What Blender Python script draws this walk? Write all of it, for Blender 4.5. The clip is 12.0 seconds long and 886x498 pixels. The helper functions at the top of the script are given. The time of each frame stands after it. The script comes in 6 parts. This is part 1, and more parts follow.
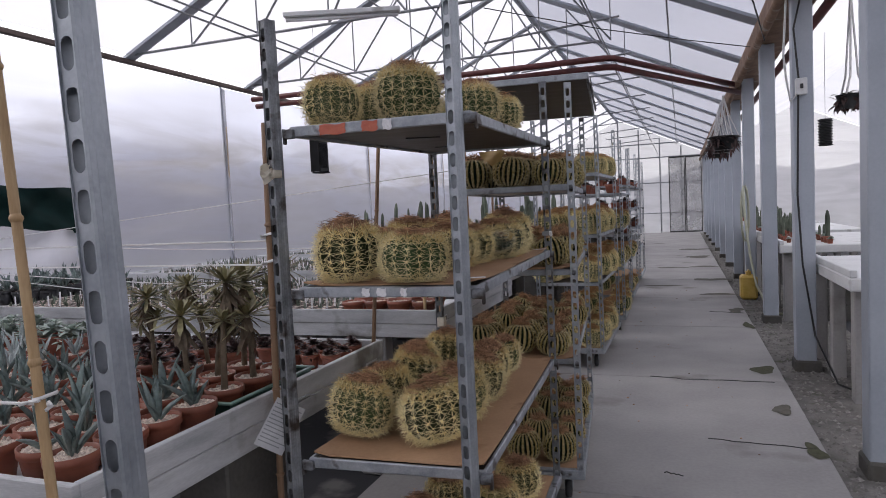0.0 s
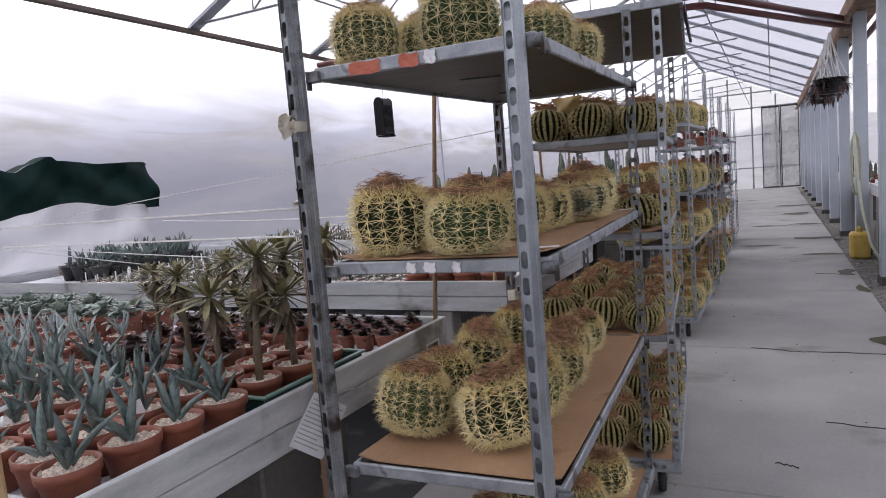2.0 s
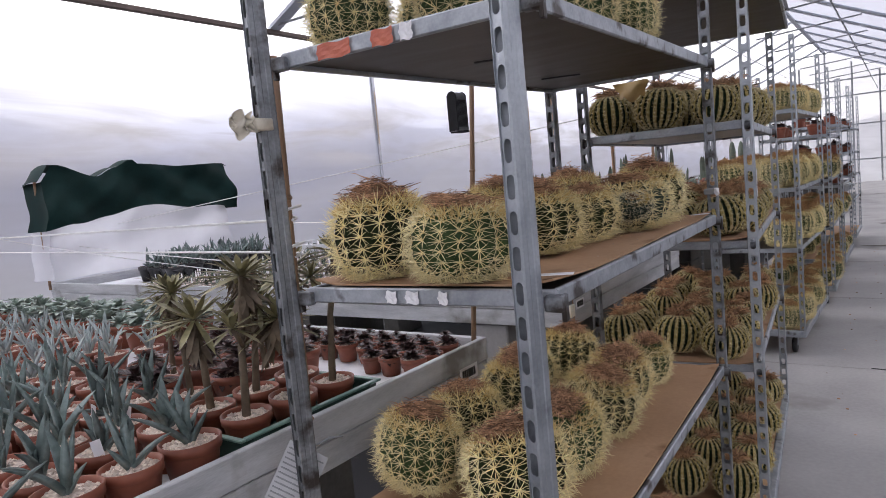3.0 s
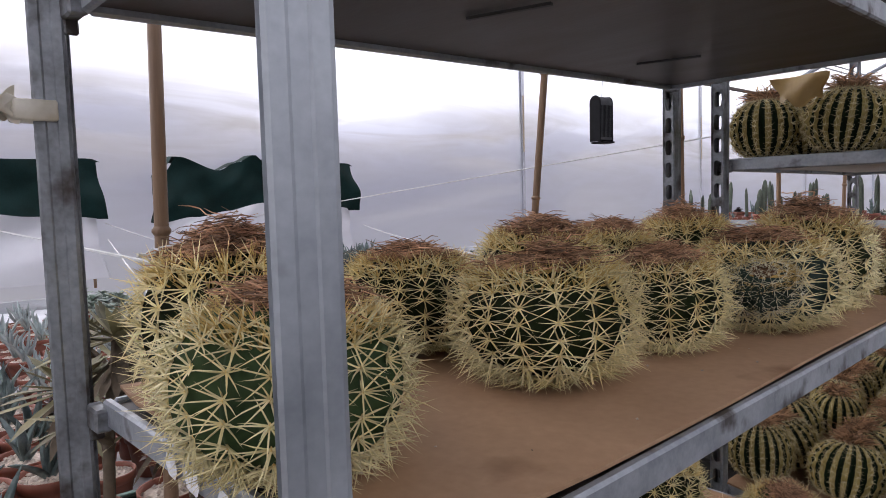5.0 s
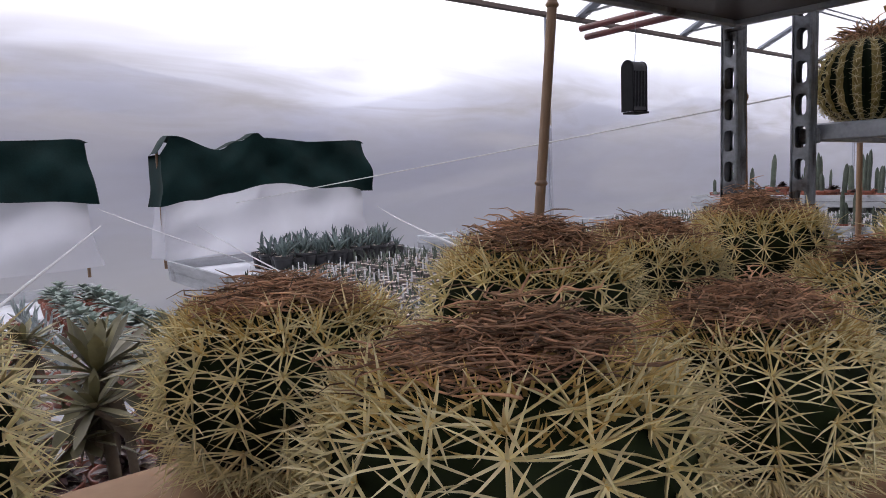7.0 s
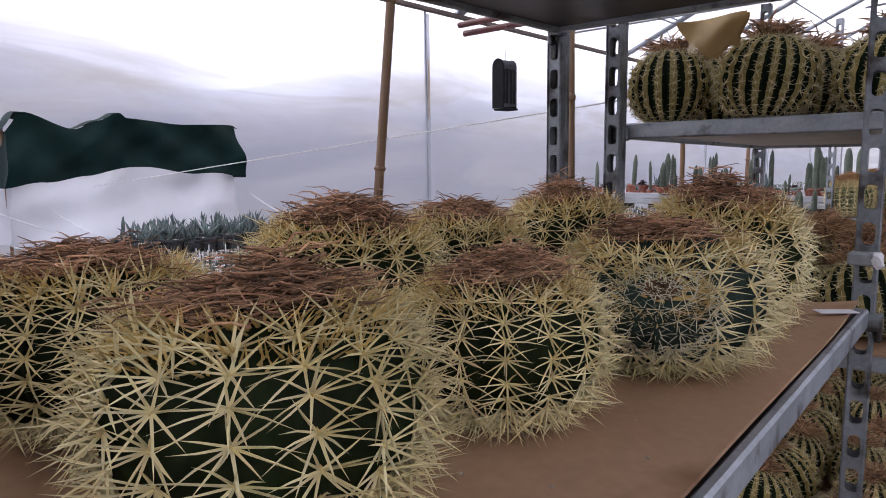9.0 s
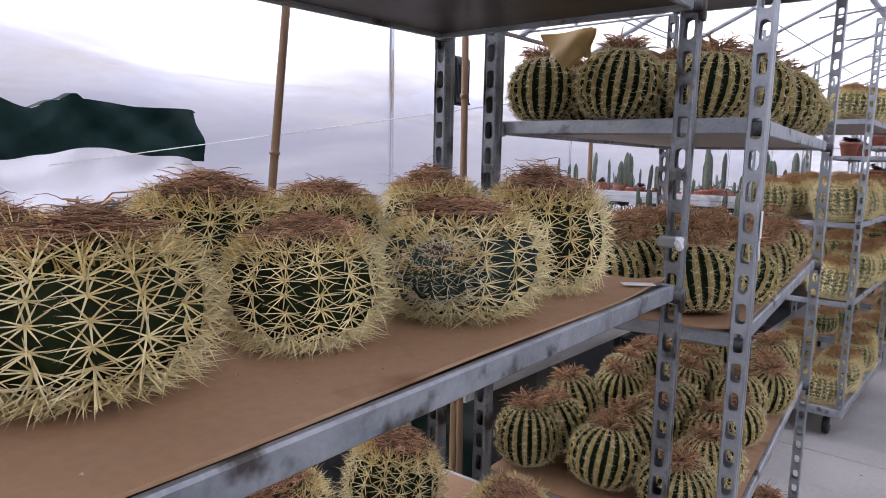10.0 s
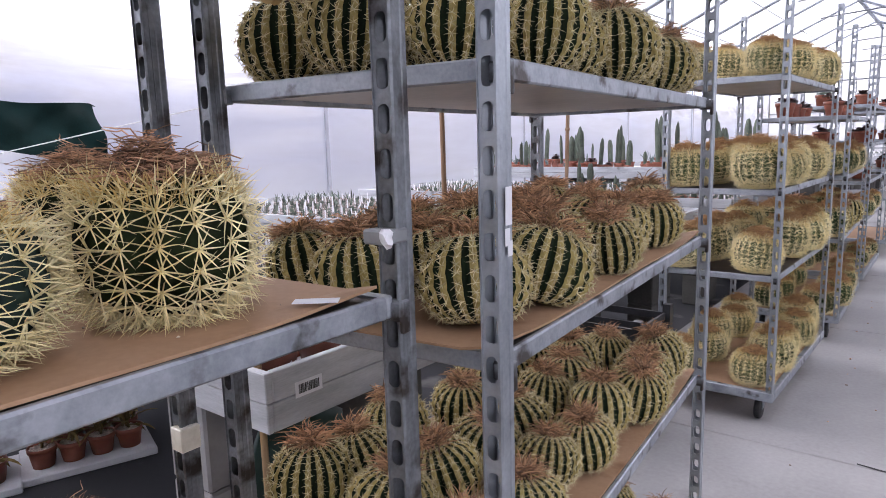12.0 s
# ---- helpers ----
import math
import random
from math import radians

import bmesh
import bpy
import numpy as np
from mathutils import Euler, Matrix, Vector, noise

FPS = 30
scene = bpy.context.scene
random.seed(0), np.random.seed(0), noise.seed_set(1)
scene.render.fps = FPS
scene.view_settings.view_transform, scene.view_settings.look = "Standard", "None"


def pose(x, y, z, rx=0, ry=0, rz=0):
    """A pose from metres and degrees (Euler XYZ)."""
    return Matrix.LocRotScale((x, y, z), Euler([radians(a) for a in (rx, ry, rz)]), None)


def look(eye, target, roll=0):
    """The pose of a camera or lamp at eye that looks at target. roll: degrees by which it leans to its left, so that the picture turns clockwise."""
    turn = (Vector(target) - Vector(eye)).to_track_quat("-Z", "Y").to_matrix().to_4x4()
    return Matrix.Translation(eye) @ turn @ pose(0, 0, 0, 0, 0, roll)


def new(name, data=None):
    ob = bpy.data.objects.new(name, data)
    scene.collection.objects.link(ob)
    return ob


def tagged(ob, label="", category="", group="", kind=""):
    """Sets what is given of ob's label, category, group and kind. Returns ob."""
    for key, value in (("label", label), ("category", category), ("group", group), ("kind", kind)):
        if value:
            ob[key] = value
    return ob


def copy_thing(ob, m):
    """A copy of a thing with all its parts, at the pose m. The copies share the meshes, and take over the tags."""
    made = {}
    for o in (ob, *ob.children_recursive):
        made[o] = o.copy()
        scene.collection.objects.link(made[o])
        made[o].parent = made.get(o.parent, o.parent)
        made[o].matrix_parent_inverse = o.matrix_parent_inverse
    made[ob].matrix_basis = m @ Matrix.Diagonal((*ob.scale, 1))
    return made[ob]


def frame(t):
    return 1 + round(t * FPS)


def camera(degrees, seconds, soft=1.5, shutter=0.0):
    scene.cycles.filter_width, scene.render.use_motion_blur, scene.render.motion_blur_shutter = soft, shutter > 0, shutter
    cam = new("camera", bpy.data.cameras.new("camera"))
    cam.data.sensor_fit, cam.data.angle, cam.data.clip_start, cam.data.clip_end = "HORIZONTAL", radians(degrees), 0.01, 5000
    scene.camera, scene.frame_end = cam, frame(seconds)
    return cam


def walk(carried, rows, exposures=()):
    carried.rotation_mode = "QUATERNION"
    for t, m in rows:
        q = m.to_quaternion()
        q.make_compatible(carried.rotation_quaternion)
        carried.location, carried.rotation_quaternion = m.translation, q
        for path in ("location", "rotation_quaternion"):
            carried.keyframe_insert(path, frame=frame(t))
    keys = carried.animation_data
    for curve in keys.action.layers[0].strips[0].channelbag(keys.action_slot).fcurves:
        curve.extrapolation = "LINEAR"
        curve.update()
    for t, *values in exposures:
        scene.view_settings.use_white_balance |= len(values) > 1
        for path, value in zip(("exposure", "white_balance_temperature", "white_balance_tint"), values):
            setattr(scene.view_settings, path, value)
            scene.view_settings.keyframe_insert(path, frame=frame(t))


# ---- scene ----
cam = camera(67.8, 12.0, soft=0.9)
PATH = [
    (0, (0.222, 0.129, 1.515), (-0.459, 2.006, 1.397), -2.7),
    (0.5, (0.215, 0.152, 1.504), (-0.636, 1.952, 1.325), -2.5),
    (1, (0.19, 0.214, 1.489), (-0.718, 1.984, 1.282), -3.1),
    (1.5, (0.139, 0.356, 1.474), (-0.813, 2.099, 1.241), -4.3),
    (2, (0.127, 0.499, 1.487), (-0.773, 2.273, 1.279), -4.7),
    (2.5, (0.142, 0.67, 1.485), (-0.857, 2.391, 1.289), -6.3),
    (2.7, (0.163, 0.765, 1.486), (-0.917, 2.437, 1.29), -5.9),
    (4.3, (0.076, 1.395, 1.518), (-1.202, 2.924, 1.344), -4.5),
    (4.5, (0.044, 1.468, 1.516), (-1.307, 2.935, 1.36), -3.3),
    (5, (-0.016, 1.667, 1.528), (-1.531, 2.964, 1.381), -1.6),
    (5.5, (-0.112, 1.813, 1.526), (-1.74, 2.963, 1.357), -2.3),
    (6, (-0.235, 1.925, 1.54), (-1.838, 3.109, 1.372), -2.4),
    (6.5, (-0.284, 2.009, 1.541), (-1.868, 3.212, 1.327), -1.9),
    (6.7, (-0.293, 2.037, 1.543), (-1.871, 3.247, 1.326), -2.1),
    (8.3, (-0.256, 2.066, 1.542), (-1.688, 3.448, 1.344), -0.4),
    (8.5, (-0.238, 2.066, 1.533), (-1.601, 3.513, 1.312), 0.1),
    (9, (-0.186, 2.063, 1.529), (-1.518, 3.535, 1.282), -0.6),
    (9.5, (-0.058, 2.042, 1.532), (-1.431, 3.472, 1.265), -0.1),
    (10, (0.072, 2.055, 1.522), (-1.197, 3.577, 1.253), 1.3),
    (10.5, (0.143, 2.124, 1.506), (-1.006, 3.721, 1.148), -0.5),
    (11, (0.165, 2.287, 1.489), (-0.948, 3.922, 1.19), 0.7),
    (11.5, (0.19, 2.478, 1.507), (-0.936, 4.104, 1.213), 0.4),
    (12, (0.219, 2.63, 1.499), (-1.005, 4.181, 1.184), -1.6),
]
EXPOSURES = [(t, e, 6500 - 55 * max(0, min(4, t - 5)), 12 + 0.7 * max(0, min(4, t - 5))) for t, e in ((0.0, 0.72), (0.5, 0.9), (1.5, 1.06), (2.6, 1.21), (4.5, 1.42), (5.0, 1.22), (5.5, 1.13), (6.0, 0.88), (6.5, 0.94), (8.5, 0.97), (9.0, 1.25), (9.5, 1.45), (10.5, 1.80), (11.0, 1.86), (11.5, 1.78), (12.0, 1.91))]
walk(cam, [(t, look(eye, target, roll)) for t, eye, target, roll in PATH], EXPOSURES)

# ---- light ----
SUN_EL, SUN_AZ = 45.0, 265.0
world = bpy.data.worlds.new("sky")
scene.world = world
world.use_nodes = True
wn = world.node_tree
sky = wn.nodes.new("ShaderNodeTexSky")
sky.sky_type, sky.sun_disc = "NISHITA", False
sky.sun_elevation, sky.sun_rotation = radians(SUN_EL), radians(SUN_AZ)
sky.air_density, sky.dust_density, sky.ozone_density = 1.0, 6.0, 1.0
wn.nodes["Background"].inputs["Strength"].default_value = 0.15
cl_co, cl_map, cl_noise, cl_ramp, cl_mix = (wn.nodes.new("ShaderNode" + k) for k in ("TexCoord", "Mapping", "TexNoise", "ValToRGB", "MixRGB"))
cl_map.inputs["Scale"].default_value = (1.6, 1.6, 4.5)
cl_noise.inputs["Scale"].default_value, cl_noise.inputs["Detail"].default_value = 1.7, 5
cl_ramp.color_ramp.elements[0].position, cl_ramp.color_ramp.elements[1].position = 0.25, 0.6
cl_ramp.color_ramp.elements[0].color, cl_ramp.color_ramp.elements[1].color = (0.55, 0.55, 0.55, 1), (1, 1, 1, 1)
cl_mix.inputs[2].default_value = (8.0, 7.9, 8.2, 1)      # overcast cloud
wn.links.new(cl_co.outputs["Generated"], cl_map.inputs["Vector"])
wn.links.new(cl_map.outputs[0], cl_noise.inputs["Vector"])
wn.links.new(cl_noise.outputs["Fac"], cl_ramp.inputs[0])
wn.links.new(cl_ramp.outputs[0], cl_mix.inputs[0])
wn.links.new(sky.outputs[0], cl_mix.inputs[1])
wn.links.new(cl_mix.outputs[0], wn.nodes["Background"].inputs["Color"])
sun_lamp = new("sun", bpy.data.lights.new("sun", "SUN"))
sun_lamp.data.energy, sun_lamp.data.angle, sun_lamp.data.color = 0.8, radians(60), (1.0, 0.96, 0.9)
_a, _e = radians(SUN_AZ), radians(SUN_EL)
sun_lamp.matrix_world = look((math.sin(_a) * 30 * math.cos(_e), math.cos(_a) * 30 * math.cos(_e), 30 * math.sin(_e)), (0, 0, 0))


# ---- materials ----
def material(name, c1, c2, scale=8.0, rough=0.6, metal=0.0, bump=0.1, fine=60.0, stretch=(1, 1, 1), spots=None, per_object=0.0, per_island=0.0, bump_dist=0.004, spec=0.5):
    """Two colours mixed at two scales, with fine relief; spots: (colour, scale, share) of stains."""
    m = bpy.data.materials.new(name)
    m.use_nodes = True
    nt = m.node_tree
    n, l = nt.nodes, nt.links
    b = n["Principled BSDF"]
    co = n.new("ShaderNodeTexCoord")
    mp = n.new("ShaderNodeMapping")
    mp.inputs["Scale"].default_value = stretch
    l.new(co.outputs["Object"], mp.inputs["Vector"])
    big, small = n.new("ShaderNodeTexNoise"), n.new("ShaderNodeTexNoise")
    big.inputs["Scale"].default_value, big.inputs["Detail"].default_value = scale, 4
    small.inputs["Scale"].default_value, small.inputs["Detail"].default_value = fine, 3
    for t in (big, small):
        l.new(mp.outputs[0], t.inputs["Vector"])
    add = n.new("ShaderNodeMath")
    add.operation = "MULTIPLY_ADD"
    add.inputs[1].default_value = 0.4
    l.new(small.outputs["Fac"], add.inputs[0])
    l.new(big.outputs["Fac"], add.inputs[2])
    ramp = n.new("ShaderNodeValToRGB")
    ramp.color_ramp.elements[0].position, ramp.color_ramp.elements[1].position = 0.45, 0.95
    ramp.color_ramp.elements[0].color, ramp.color_ramp.elements[1].color = (*c1, 1), (*c2, 1)
    l.new(add.outputs[0], ramp.inputs[0])
    colour = ramp.outputs[0]
    if spots:
        sc, ss, share = spots
        st = n.new("ShaderNodeTexNoise")
        st.inputs["Scale"].default_value, st.inputs["Detail"].default_value = ss, 6
        l.new(co.outputs["Object"], st.inputs["Vector"])
        sr = n.new("ShaderNodeValToRGB")
        sr.color_ramp.elements[0].position, sr.color_ramp.elements[1].position = 0.68 - share * 0.3, 0.78 - share * 0.3
        l.new(st.outputs["Fac"], sr.inputs[0])
        mx = n.new("ShaderNodeMixRGB")
        mx.inputs[2].default_value = (*sc, 1)
        l.new(sr.outputs[0], mx.inputs[0])
        l.new(colour, mx.inputs[1])
        colour = mx.outputs[0]
    for amount, node, out in ((per_object, "ShaderNodeObjectInfo", "Random"), (per_island, "ShaderNodeNewGeometry", "Random Per Island")):
        if amount:
            oi = n.new(node)
            mr = n.new("ShaderNodeMapRange")
            mr.inputs[3].default_value, mr.inputs[4].default_value = 1 - amount, 1 + amount
            l.new(oi.outputs[out], mr.inputs[0])
            hs = n.new("ShaderNodeHueSaturation")
            l.new(mr.outputs[0], hs.inputs["Value"])
            l.new(colour, hs.inputs["Color"])
            colour = hs.outputs[0]
    l.new(colour, b.inputs["Base Color"])
    rr = n.new("ShaderNodeMapRange")
    rr.inputs[3].default_value, rr.inputs[4].default_value = max(0.05, rough - 0.12), min(1, rough + 0.12)
    l.new(big.outputs["Fac"], rr.inputs[0])
    l.new(rr.outputs[0], b.inputs["Roughness"])
    b.inputs["Metallic"].default_value = metal
    b.inputs["Specular IOR Level"].default_value = spec
    if bump:
        bp = n.new("ShaderNodeBump")
        bp.inputs["Strength"].default_value, bp.inputs["Distance"].default_value = bump, bump_dist
        l.new(add.outputs[0], bp.inputs["Height"])
        l.new(bp.outputs[0], b.inputs["Normal"])
    return m


def film(name, tint, clear, scale, diffuse, wave=0.0, milk=0.6, blur=0.0, smudge=0.0):
    """Weathered plastic sheet: part clear, part milky."""
    m = bpy.data.materials.new(name)
    m.use_nodes = True
    n, l = m.node_tree.nodes, m.node_tree.links
    n.remove(n["Principled BSDF"])
    out = n["Material Output"]
    co = n.new("ShaderNodeTexCoord")
    mp = n.new("ShaderNodeMapping")
    mp.inputs["Scale"].default_value = scale
    l.new(co.outputs["Object"], mp.inputs["Vector"])
    nz = n.new("ShaderNodeTexNoise")
    nz.inputs["Scale"].default_value, nz.inputs["Detail"].default_value, nz.inputs["Distortion"].default_value = 1.0, 5, wave
    l.new(mp.outputs[0], nz.inputs["Vector"])
    mr = n.new("ShaderNodeMapRange")
    mr.inputs[1].default_value, mr.inputs[2].default_value = 0.3, 0.75
    mr.inputs[3].default_value, mr.inputs[4].default_value = clear[0], clear[1]
    l.new(nz.outputs["Fac"], mr.inputs[0])
    tr, tl, df, gl = (n.new("ShaderNodeBsdf" + k) for k in ("Transparent", "Translucent", "Diffuse", "Glossy"))
    tr.inputs[0].default_value = (*tint, 1)
    tl.inputs[0].default_value = (milk, milk, milk * 1.04, 1)
    df.inputs[0].default_value = (0.5, 0.5, 0.53, 1)
    gl.inputs["Roughness"].default_value = 0.25
    gl.inputs[0].default_value = (0.8, 0.8, 0.8, 1)
    a, c, d = (n.new("ShaderNodeMixShader") for _ in range(3))
    a.inputs[0].default_value = diffuse
    l.new(tl.outputs[0], a.inputs[1])
    l.new(df.outputs[0], a.inputs[2])
    l.new(mr.outputs[0], c.inputs[0])
    l.new(a.outputs[0], c.inputs[1])
    see = tr
    if blur:      # hazy view through the sheet
        rf, see = n.new("ShaderNodeBsdfRefraction"), n.new("ShaderNodeMixShader")
        rf.inputs["IOR"].default_value, rf.inputs["Roughness"].default_value = 1.22, blur
        rf.inputs[0].default_value = (*tint, 1)
        see.inputs[0].default_value = 0.85
        l.new(tr.outputs[0], see.inputs[1])
        l.new(rf.outputs[0], see.inputs[2])
    l.new(see.outputs[0], c.inputs[2])
    d.inputs[0].default_value = 0.04
    l.new(c.outputs[0], d.inputs[1])
    l.new(gl.outputs[0], d.inputs[2])
    bp = n.new("ShaderNodeBump")
    bp.inputs["Strength"].default_value, bp.inputs["Distance"].default_value = 0.3, 0.05
    l.new(nz.outputs["Fac"], bp.inputs["Height"])
    l.new(bp.outputs[0], gl.inputs["Normal"])
    last = d
    if smudge:      # dried runs and dust, thickest in a band above the benches
        s_map, s_noise, s_ramp, xyz, band, mul, dust, s_mix = (n.new("ShaderNode" + k) for k in ("Mapping", "TexNoise", "MapRange", "SeparateXYZ", "ValToRGB", "Math", "BsdfTranslucent", "MixShader"))
        s_map.inputs["Scale"].default_value = (1, 0.55, 3.2)
        s_noise.inputs["Scale"].default_value, s_noise.inputs["Detail"].default_value, s_noise.inputs["Distortion"].default_value = 1.0, 6, 0.6
        l.new(co.outputs["Object"], s_map.inputs["Vector"])
        l.new(s_map.outputs[0], s_noise.inputs["Vector"])
        s_ramp.inputs[1].default_value, s_ramp.inputs[2].default_value = 0.42, 0.62
        l.new(s_noise.outputs["Fac"], s_ramp.inputs[0])
        l.new(co.outputs["Object"], xyz.inputs[0])
        z_range = n.new("ShaderNodeMapRange")
        z_range.inputs[1].default_value, z_range.inputs[2].default_value = 1.6, 3.4
        l.new(xyz.outputs["Z"], z_range.inputs[0])
        for pos, val in ((0.15, 0.25), (0.38, 1.0), (0.55, 0.75), (0.78, 0.0)):
            e = band.color_ramp.elements.new(pos)
            e.color = (val, val, val, 1)
        band.color_ramp.elements[0].color = (0.15, 0.15, 0.15, 1)
        band.color_ramp.elements[-1].color = (0, 0, 0, 1)
        l.new(z_range.outputs[0], band.inputs[0])
        mul.operation = "MULTIPLY"
        l.new(s_ramp.outputs[0], mul.inputs[0])
        l.new(band.outputs[0], mul.inputs[1])
        amount = n.new("ShaderNodeMath")
        amount.operation, amount.inputs[1].default_value = "MULTIPLY", smudge
        l.new(mul.outputs[0], amount.inputs[0])
        dust.inputs[0].default_value = (0.30, 0.29, 0.30, 1)
        l.new(amount.outputs[0], s_mix.inputs[0])
        l.new(d.outputs[0], s_mix.inputs[1])
        l.new(dust.outputs[0], s_mix.inputs[2])
        last = s_mix
    l.new(last.outputs[0], out.inputs["Surface"])
    return m


ZINC = material("zinc", (0.29, 0.315, 0.345), (0.46, 0.49, 0.525), 14, 0.42, 0.75, 0.15, 120, spots=((0.16, 0.16, 0.17), 9, 0.15))
# mottled worn zinc; shade on the backlit posts is mixed into its colour
ZINC_WORN_DIM = material("zinc_old", (0.13, 0.135, 0.145), (0.33, 0.35, 0.375), 16, 0.5, 0.7, 0.2, 130, spots=((0.055, 0.045, 0.04), 12, 0.45))
ZINC_WORN = material("zinc_worn", (0.26, 0.285, 0.315), (0.47, 0.495, 0.53), 20, 0.5, 0.7, 0.2, 150, spots=((0.10, 0.09, 0.085), 14, 0.35))
BOARD_DARK = material("shelf_board_dark", (0.024, 0.017, 0.015), (0.058, 0.042, 0.036), 5, 0.45, 0, 0.1, 40, stretch=(1, 3, 1))
BOARD_GREY = material("shelf_board_grey", (0.40, 0.37, 0.35), (0.55, 0.51, 0.48), 5, 0.5, 0, 0.1, 40)
CARD = material("cardboard", (0.325, 0.19, 0.104), (0.455, 0.288, 0.17), 3, 0.75, 0, 0.06, 90, spots=((0.22, 0.115, 0.055), 5, 0.16), per_object=0.06)
CRUMB = material("grit", (0.20, 0.13, 0.08), (0.66, 0.58, 0.48), 60, 0.9, 0, 0, per_island=0.5)
RUBBER = material("rubber", (0.015, 0.015, 0.016), (0.035, 0.035, 0.037), 20, 0.6)
PAPER = material("paper", (0.72, 0.72, 0.74), (0.82, 0.82, 0.84), 10, 0.7, 0, 0.05)
TAPE_RED = material("red_tape", (0.45, 0.10, 0.06), (0.58, 0.17, 0.10), 20, 0.5)
INK = material("ink", (0.02, 0.02, 0.02), (0.05, 0.05, 0.05), 20, 0.6)
CONCRETE = material("concrete", (0.29, 0.282, 0.278), (0.41, 0.40, 0.392), 1.6, 0.8, 0, 0.25, 45, spots=((0.20, 0.19, 0.175), 1.3, 0.2), per_object=0.05)
# darker than bare concrete: shade below the benches is deepened in this colour
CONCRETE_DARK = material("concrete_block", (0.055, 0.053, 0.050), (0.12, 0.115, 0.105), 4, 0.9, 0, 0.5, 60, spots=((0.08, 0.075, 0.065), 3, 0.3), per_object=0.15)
GROUND = material("ground_fabric", (0.022, 0.023, 0.027), (0.045, 0.046, 0.052), 2, 0.8, 0, 0.3, 120, spots=((0.16, 0.155, 0.15), 2.5, 0.25))
GRAVEL = material("gravel", (0.14, 0.135, 0.125), (0.30, 0.285, 0.27), 30, 0.9, 0, 0.8, 120, per_island=0.35)
STAIN = material("damp_stain", (0.085, 0.08, 0.06), (0.15, 0.145, 0.125), 18, 0.85, 0, 0.2, 80)
MOSS = material("moss", (0.05, 0.055, 0.03), (0.10, 0.10, 0.06), 40, 0.95, 0, 0.6, 150)
PAINT_GREY = material("grey_painted_steel", (0.36, 0.40, 0.46), (0.46, 0.50, 0.56), 3, 0.5, 0.1, 0.06, 50, spots=((0.25, 0.25, 0.26), 2.2, 0.12))
STEEL_DARK = material("truss_steel", (0.20, 0.21, 0.225), (0.33, 0.34, 0.36), 6, 0.5, 0.4, 0.1, 60)
RAFTER = material("rafter_aluminium", (0.30, 0.33, 0.385), (0.40, 0.43, 0.485), 4, 0.5, 0.3, 0.05)
RUST = material("rusty_gutter", (0.17, 0.10, 0.065), (0.32, 0.22, 0.16), 5, 0.85, 0.1, 0.4, 50, spots=((0.38, 0.34, 0.30), 4, 0.3))
RED_PIPE = material("red_pipe", (0.085, 0.020, 0.020), (0.145, 0.036, 0.034), 6, 0.45, 0, 0.1, 60)
FILM_WALL = film("wall_film", (0.805, 0.832, 0.94), (0.50, 0.92), (1, 0.30, 1.4), 0.35, 1.2, 0.42, 0.5, 0.75)
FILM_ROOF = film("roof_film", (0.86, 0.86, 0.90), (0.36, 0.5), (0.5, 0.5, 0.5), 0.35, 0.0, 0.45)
# darker, bluer copy of the roof film: the slope's weaker light is in its tint
FILM_ROOF_DIM = film("roof_film_aged", (0.60, 0.62, 0.74), (0.22, 0.31), (0.5, 0.5, 0.5), 0.45, 0.0, 0.33)
# both skins near black: shade between spines and in rib grooves is in the colour
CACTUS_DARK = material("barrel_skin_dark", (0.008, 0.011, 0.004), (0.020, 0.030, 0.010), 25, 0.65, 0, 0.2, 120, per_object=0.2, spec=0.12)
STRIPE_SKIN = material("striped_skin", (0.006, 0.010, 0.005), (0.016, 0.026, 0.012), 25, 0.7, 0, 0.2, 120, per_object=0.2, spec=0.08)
DRY_TUFT = material("dry_tuft", (0.24, 0.12, 0.064), (0.56, 0.345, 0.19), 22, 0.85, 0, 0, per_island=0.6)
CACTUS_BLUE = material("barrel_skin_blue", (0.012, 0.024, 0.02), (0.04, 0.065, 0.052), 12, 0.65, 0, 0.2, 120, spec=0.15)
CACTUS_LIGHT = material("barrel_skin_fresh", (0.018, 0.036, 0.012), (0.048, 0.082, 0.028), 25, 0.6, 0, 0.2, 120, per_object=0.2, spec=0.2)
RIB_OLIVE = material("rib_crest", (0.25, 0.19, 0.06), (0.48, 0.39, 0.16), 50, 0.8, 0, 0.5, 200, per_object=0.15, spec=0.2)
SPINE_GOLD = material("golden_spines", (0.64, 0.53, 0.25), (0.90, 0.81, 0.50), 18, 0.5, 0, 0, per_island=0.22, per_object=0.1)
SPINE_PALE = material("pale_spines", (0.71, 0.585, 0.27), (0.93, 0.84, 0.52), 18, 0.5, 0, 0, per_island=0.22, per_object=0.1)
SPINE_YOUNG = material("young_spines", (0.56, 0.38, 0.11), (0.80, 0.62, 0.27), 18, 0.5, 0, 0, per_island=0.25)
SPINE_STAR = material("star_spines", (0.46, 0.38, 0.19), (0.78, 0.70, 0.44), 30, 0.5, 0, 0, per_island=0.25)
SPINE_WHITE = material("white_spines", (0.58, 0.54, 0.38), (0.82, 0.78, 0.60), 18, 0.5, 0, 0, per_island=0.2)
SPINE_RUST = material("rusty_crown", (0.26, 0.13, 0.05), (0.52, 0.32, 0.15), 22, 0.85, 0, 0, per_island=0.4)
FELT = material("golden_felt", (0.40, 0.25, 0.07), (0.66, 0.46, 0.17), 60, 0.9, 0, 0.8, 200)
